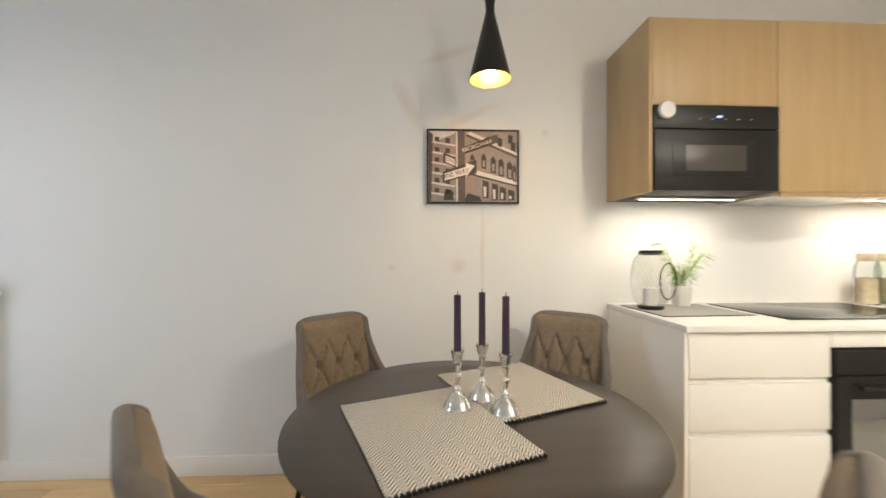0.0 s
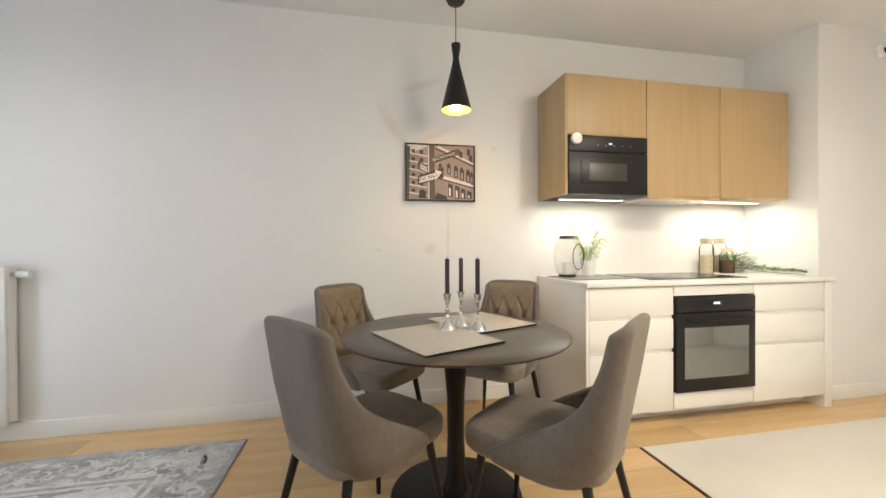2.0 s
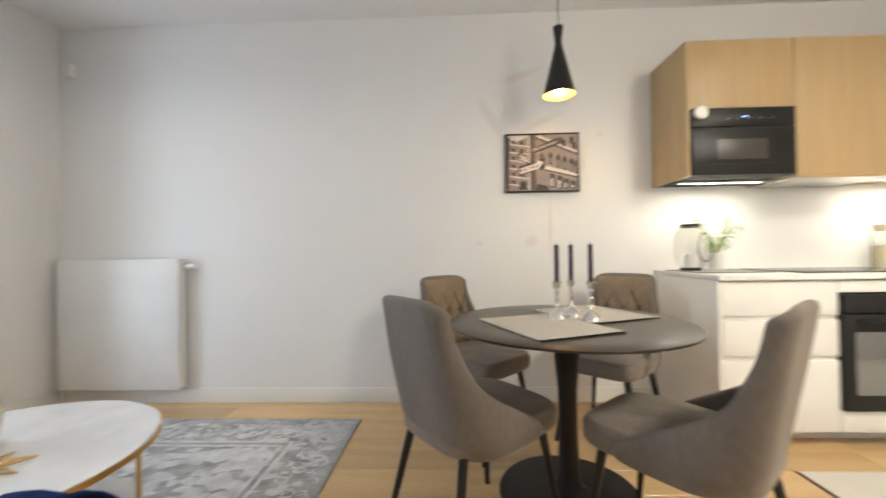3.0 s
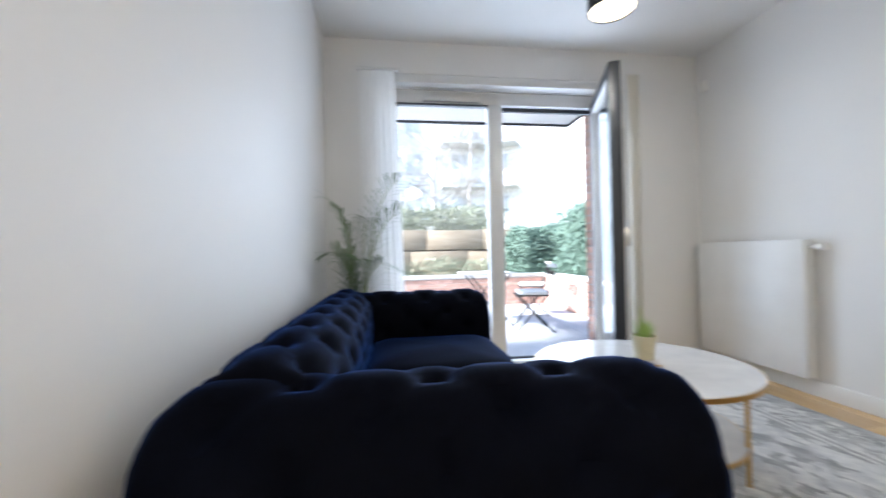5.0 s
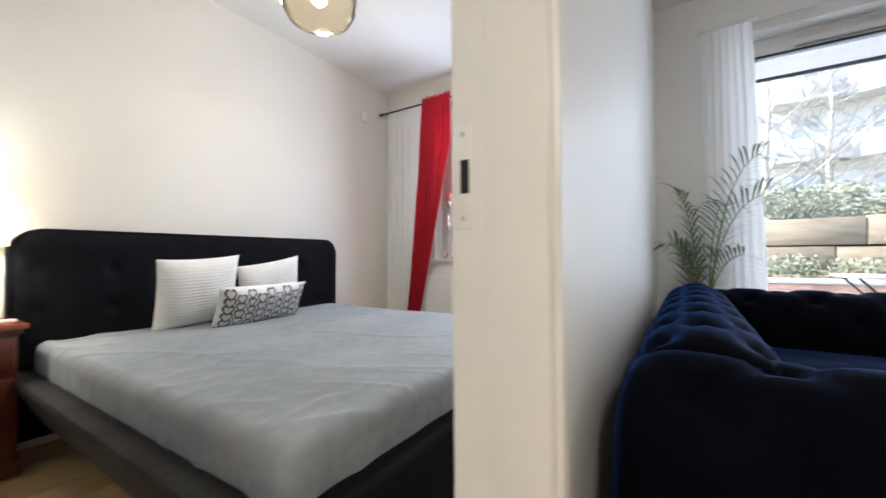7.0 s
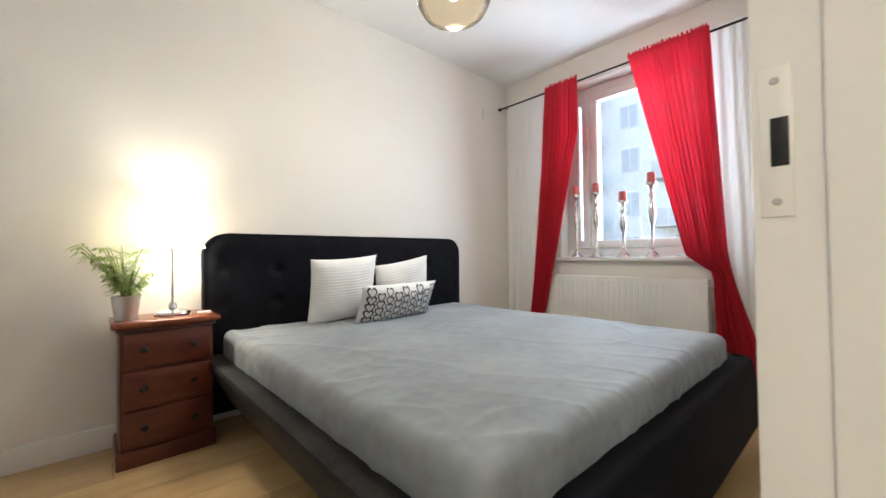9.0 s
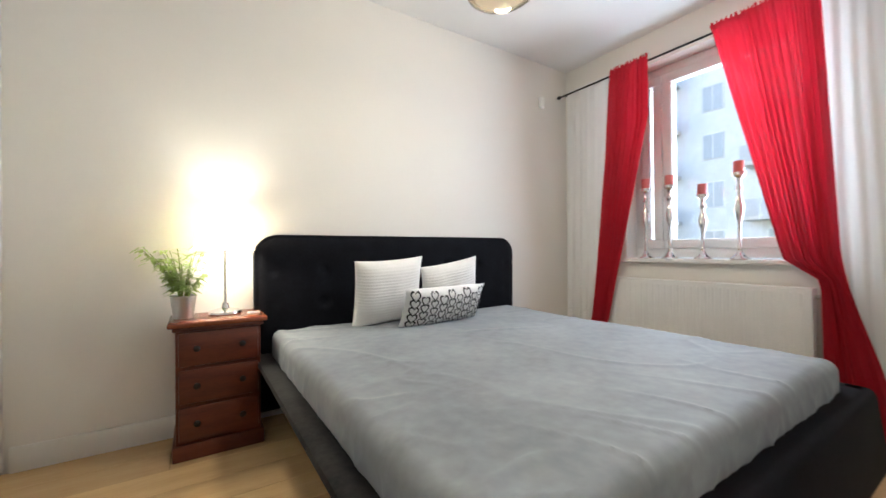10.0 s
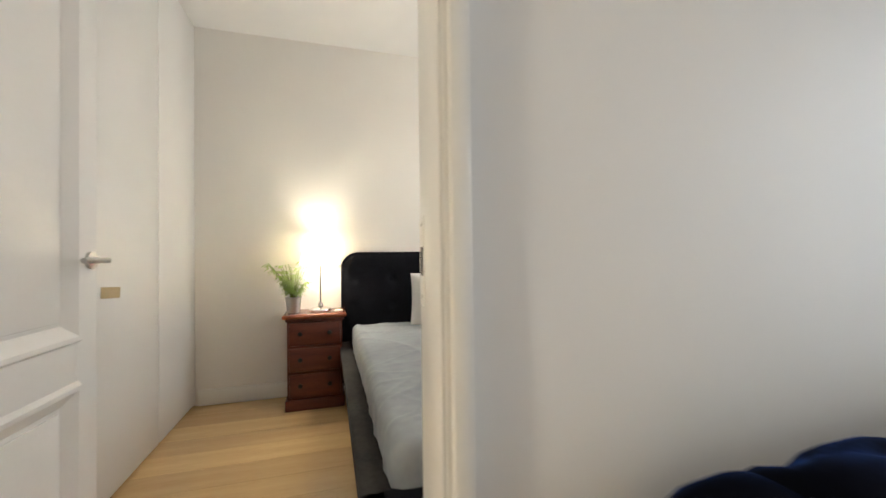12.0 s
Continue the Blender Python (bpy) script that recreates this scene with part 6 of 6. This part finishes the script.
TZ = -0.02
folding_chair(pose(-4.72, 1.0, TZ, 0, 0, 172), "black folding terrace chair with a white seat pad")
folding_chair(pose(-5.9, 1.45, TZ, 0, 0, 165), "black folding terrace chair with a white seat pad")
tt = thing("terrace_table", pose(-5.35, 0.55, TZ), "small black folding bistro table on the terrace", "table")
part("tabletop", box((-0.35, -0.35, 0.70), (0.35, 0.35, 0.72), 0.006), COPING, tt, "pale tabletop")
for sx in (-0.28, 0.28):
    part("leg", tube([(sx, -0.30, 0.0), (sx, 0.28, 0.70)], 0.011, 8), BLACK, tt)
    part("leg", tube([(sx * 0.9, 0.30, 0.0), (sx * 0.9, -0.28, 0.70)], 0.011, 8), BLACK, tt)


def foliage(lo, hi, count, size, seed, material, gaps=0.25):
    """Many small upright sprays filling a hedge with an uneven outline."""
    r = random.Random(seed)
    verts, faces = [], []
    lo, hi = Vector(lo), Vector(hi)
    while len(faces) < count:
        p = Vector([lo[i] + r.random() * (hi[i] - lo[i]) for i in range(3)])
        top = hi.z - 0.35 * (0.5 + 0.5 * noise.noise((p.x * 1.3, p.y * 1.3, seed))) - 0.25 * abs(noise.noise((p.x * 4, p.y * 4, seed + 3)))
        if p.z > top or noise.noise(p * 2.2) < -gaps and r.random() < 0.8:
            continue
        a, s = r.random() * 6.28, size * (0.6 + 0.8 * r.random())
        side = Vector((math.cos(a), math.sin(a), 0.3 * (r.random() - 0.5))) * s * 0.45
        up = Vector((0.5 * (r.random() - 0.5), 0.5 * (r.random() - 0.5), 0.5 + 0.6 * r.random())) * s
        i = len(verts)
        verts += [p - side, p + up * 0.5 - side * 0.3, p + up, p + side]
        faces.append((i, i + 1, i + 2, i + 3))
    me = bpy.data.meshes.new("sprays")
    me.from_pydata([tuple(v) for v in verts], [], faces)
    me.materials.append(material)
    return me


def hedge(lo, hi, count, seed, label, material=HEDGE):
    ob = new("hedge", foliage(lo, hi, count, 0.055, seed, material))
    return tagged(ob, label, "hedge", kind="stuff")


hedge((-7.6, 2.5, -0.35), (-3.8, 3.3, 2.0), 70000, 1, "dense conifer hedge behind the terrace wall")
hedge((-9.2, 1.95, -0.35), (-7.75, 3.6, 1.75), 45000, 2, "dense conifer hedge beyond the terrace wall")
hedge((-9.4, -1.9, -0.35), (-8.9, 1.9, 1.0), 7000, 5, "low shrubs in front of the planter wall", SHRUB)
hedge((-11.2, -3.3, 1.0), (-9.9, 2.4, 2.45), 26000, 3, "loose evergreen shrubs behind the garden wall", SHRUB)
gw = thing("garden_wall", pose(0, 0, 0), "tan timber raised planter wall in the garden", "wall", kind="structure")
for k, (z0, z1) in enumerate(((-0.35, 0.05), (0.06, 0.52), (0.53, 1.06), (1.07, 1.58))):
    for j in range(4):
        y0 = -3.2 + 1.45 * j + (0.4 if k % 2 else 0.0)
        part("board", box((-9.62 - 0.02 * (j % 2), y0, z0), (-9.5 + 0.012 * (k % 2), y0 + 1.43, z1 - 0.012 * ((j + k) % 3)), 0.012), TAN, gw)
part("earth_fill", box((-11.3, -3.2, -0.35), (-9.66, 2.5, 1.45)), SOIL, gw, "dark earth behind the boards")


def bare_tree(x, y, h, seed):
    t = thing("tree", pose(x, y, -0.35), "bare deciduous tree with fine winter twigs", "tree", "garden trees")
    r = random.Random(seed)
    trunk, twigs = bmesh.new(), bmesh.new()
    tube([(0, 0, 0), (0.05, 0.03, h * 0.25), (0.02, -0.05, h * 0.5), (0.1, 0.05, h * 0.75), (0.12, 0.0, h)], 0.13, 9, trunk, taper=0.02)
    for k in range(26):
        z = h * (0.22 + 0.74 * k / 26)
        a, ln_ = r.random() * 6.28, h * 0.34 * (1.1 - 0.75 * k / 26)
        pts = [Vector((0.06, 0, z)) + Vector((math.cos(a + 0.3 * q), math.sin(a + 0.3 * q), 0.55 + 0.3 * q)) * ln_ * q for q in (0, 0.35, 0.7, 1.0)]
        tube(pts, 0.035 * (1.1 - k / 30), 5, trunk, taper=0.008)
        for j in range(9):
            q = 0.3 + 0.7 * r.random()
            p = pts[0].lerp(pts[-1], q)
            b = a + (r.random() - 0.5) * 2.4
            e = p + Vector((math.cos(b), math.sin(b), 0.4 * r.random())) * ln_ * 0.4
            tube([p, (p + e) / 2 + Vector((0, 0, 0.05)), e], 0.010, 4, twigs, taper=0.003)
            for i in range(3):
                b2 = b + (r.random() - 0.5) * 2
                e2 = p.lerp(e, 0.4 + 0.5 * r.random())
                tube([e2, e2 + Vector((math.cos(b2), math.sin(b2), 0.5 * r.random() + 0.1)) * ln_ * 0.2], 0.005, 3, twigs, taper=0.002)
    part("trunk", trunk, BARK, t)
    tagged(part("twigs", twigs, BARK, t), kind="stuff")
    return t


bare_tree(-14.5, 0.9, 7.5, 3)
bare_tree(-17, 2.8, 8.0, 5)
bare_tree(-16.0, -0.9, 7.0, 9)


def apartment_house(m, w, d, floors, label):
    t = thing("apartment_building", m, label, "building")
    fh = 3.0
    part("wall", box((-w / 2, 0, 0), (w / 2, d, floors * fh), 0.02), RENDERW, t)
    part("roof", box((-w / 2 - 0.3, -0.3, floors * fh), (w / 2 + 0.3, d + 0.3, floors * fh + 0.35), 0.02), ANTHRA, t, "dark flat roof edge")
    cols = int(w / 3.2)
    for f in range(floors):
        for c_ in range(cols):
            x, z = -w / 2 + (c_ + 0.5) * w / cols, f * fh + 0.85
            wn_ = part("window", box((x - 0.62, -0.03, z), (x + 0.62, 0.04, z + 1.65), 0.01), PVC, t)
            part("pane", box((x - 0.53, -0.045, z + 0.08), (x - 0.03, -0.02, z + 1.57), 0), WINGLASS, wn_, "window glass paled by haze")
            part("pane", box((x + 0.03, -0.045, z + 0.08), (x + 0.53, -0.02, z + 1.57), 0), WINGLASS, wn_, "window glass paled by haze")
            if c_ % 2 == 0 and f:
                b_ = part("balcony", box((x - 1.4, -1.4, f * fh - 0.1), (x + 1.4, -0.001, f * fh + 0.1), 0.01), COPING, t)
                part("balustrade", box((x - 1.4, -1.4, f * fh + 0.1), (x + 1.4, -1.36, f * fh + 1.05), 0.01), PAVER, b_, "grey balustrade")
    return t


apartment_house(pose(-27, -4, -0.4, 0, 0, 90), 26, 12, 5, "pale rendered apartment building with grey balconies")
apartment_house(pose(-22, 15, -0.4, 0, 0, 60), 22, 12, 5, "pale rendered apartment building beyond the hedge")
apartment_house(pose(-20, -24, -0.4, 0, 0, 125), 22, 12, 6, "pale rendered apartment building beside the garden")

# ---- pieces: planks, pavers, bricks ----
rnd = random.Random(31)
plank_meshes = {}


def plank_mesh(length, width):
    key = (round(length, 2), width)
    if key not in plank_meshes:
        plank_meshes[key] = mesh_from(box((0, 0, -0.008), (key[0] - 0.0015, width - 0.0015, 0.0), 0.0012, segs=1), "plank", OAK, False)
    return plank_meshes[key]


def lay(x0, x1, y0, y1, width=0.185):
    y = y0
    while y < y1 - 0.02:
        w = round(min(width, y1 - y), 3)
        x = x0
        first = True
        while x < x1 - 0.01:
            ln_ = rnd.choice((0.45, 0.9, 1.35)) if first else 1.8
            ln_ = min(ln_, x1 - x)
            ob = new("plank", plank_mesh(ln_, w))
            ob.parent = floor
            ob.location = (x, y, 0)
            x += ln_
            first = False
        y += width


lay(WX, 1.32, PY0 + 0.002, NY, 0.185)
lay(1.32, 3.0, 1.12, NY, 0.185)
lay(3.0, EX, 1.12, 1.41, 0.185)
lay(WX, 1.30, SY, PY1 - 0.001, 0.185)
lay(-0.40, 0.48, PY1 + 0.001, PY0, 0.09)
pm = mesh_from(box((0, 0, -0.03), (0.594, 0.594, 0), 0.004, segs=1), "paver", PAVER, False)
tslab = [o for o in scene.objects if o.name == "terrace_slab"][0]
for i in range(6):
    for j in range(10):
        ob = new("paver", pm)
        ob.parent = tslab
        ob.location = (-7.10 + i * 0.598, 2.12 - 0.598 * (j + 1), -0.02)
bm_full = mesh_from(box((0, 0, 0), (0.24, 0.012, 0.063), 0.003, segs=1), "brick", BRICK, False)
bm_half = mesh_from(box((0, 0, 0), (0.115, 0.012, 0.063), 0.003, segs=1), "brick", BRICK, False)


def brick_face(parent, m, length, height, x0=0.0, z0=0.0):
    """Bricks in running bond on a face; local x along the wall, -y out of it."""
    row, z = 0, z0
    while z < height - 0.03:
        x = x0
        if row % 2:
            ob = new("brick", bm_half)
            ob.parent, ob.matrix_basis = parent, m @ pose(x, -0.012 + 0.002 * rnd.random(), z)
            x += 0.125
        while x < length - 0.11:
            half = x + 0.24 > length
            ob = new("brick", bm_half if half else bm_full)
            ob.parent, ob.matrix_basis = parent, m @ pose(x, -0.012 + 0.002 * rnd.random(), z)
            x += 0.125 if half else 0.25
        row, z = row + 1, z + 0.073


brick_face(par, pose(-7.12, 2.15, -0.02), 3.55, 0.50)
brick_face(par, pose(-7.13, -2.4, -0.02, 0, 0, 90), 4.5, 0.50)
brick_face(facade_wall, pose(-3.49, 1.10, 0.0), 0.19, 2.40)
brick_face(facade_wall, pose(-3.50, 1.75, 0.0, 0, 0, -90), 0.64, 2.58)
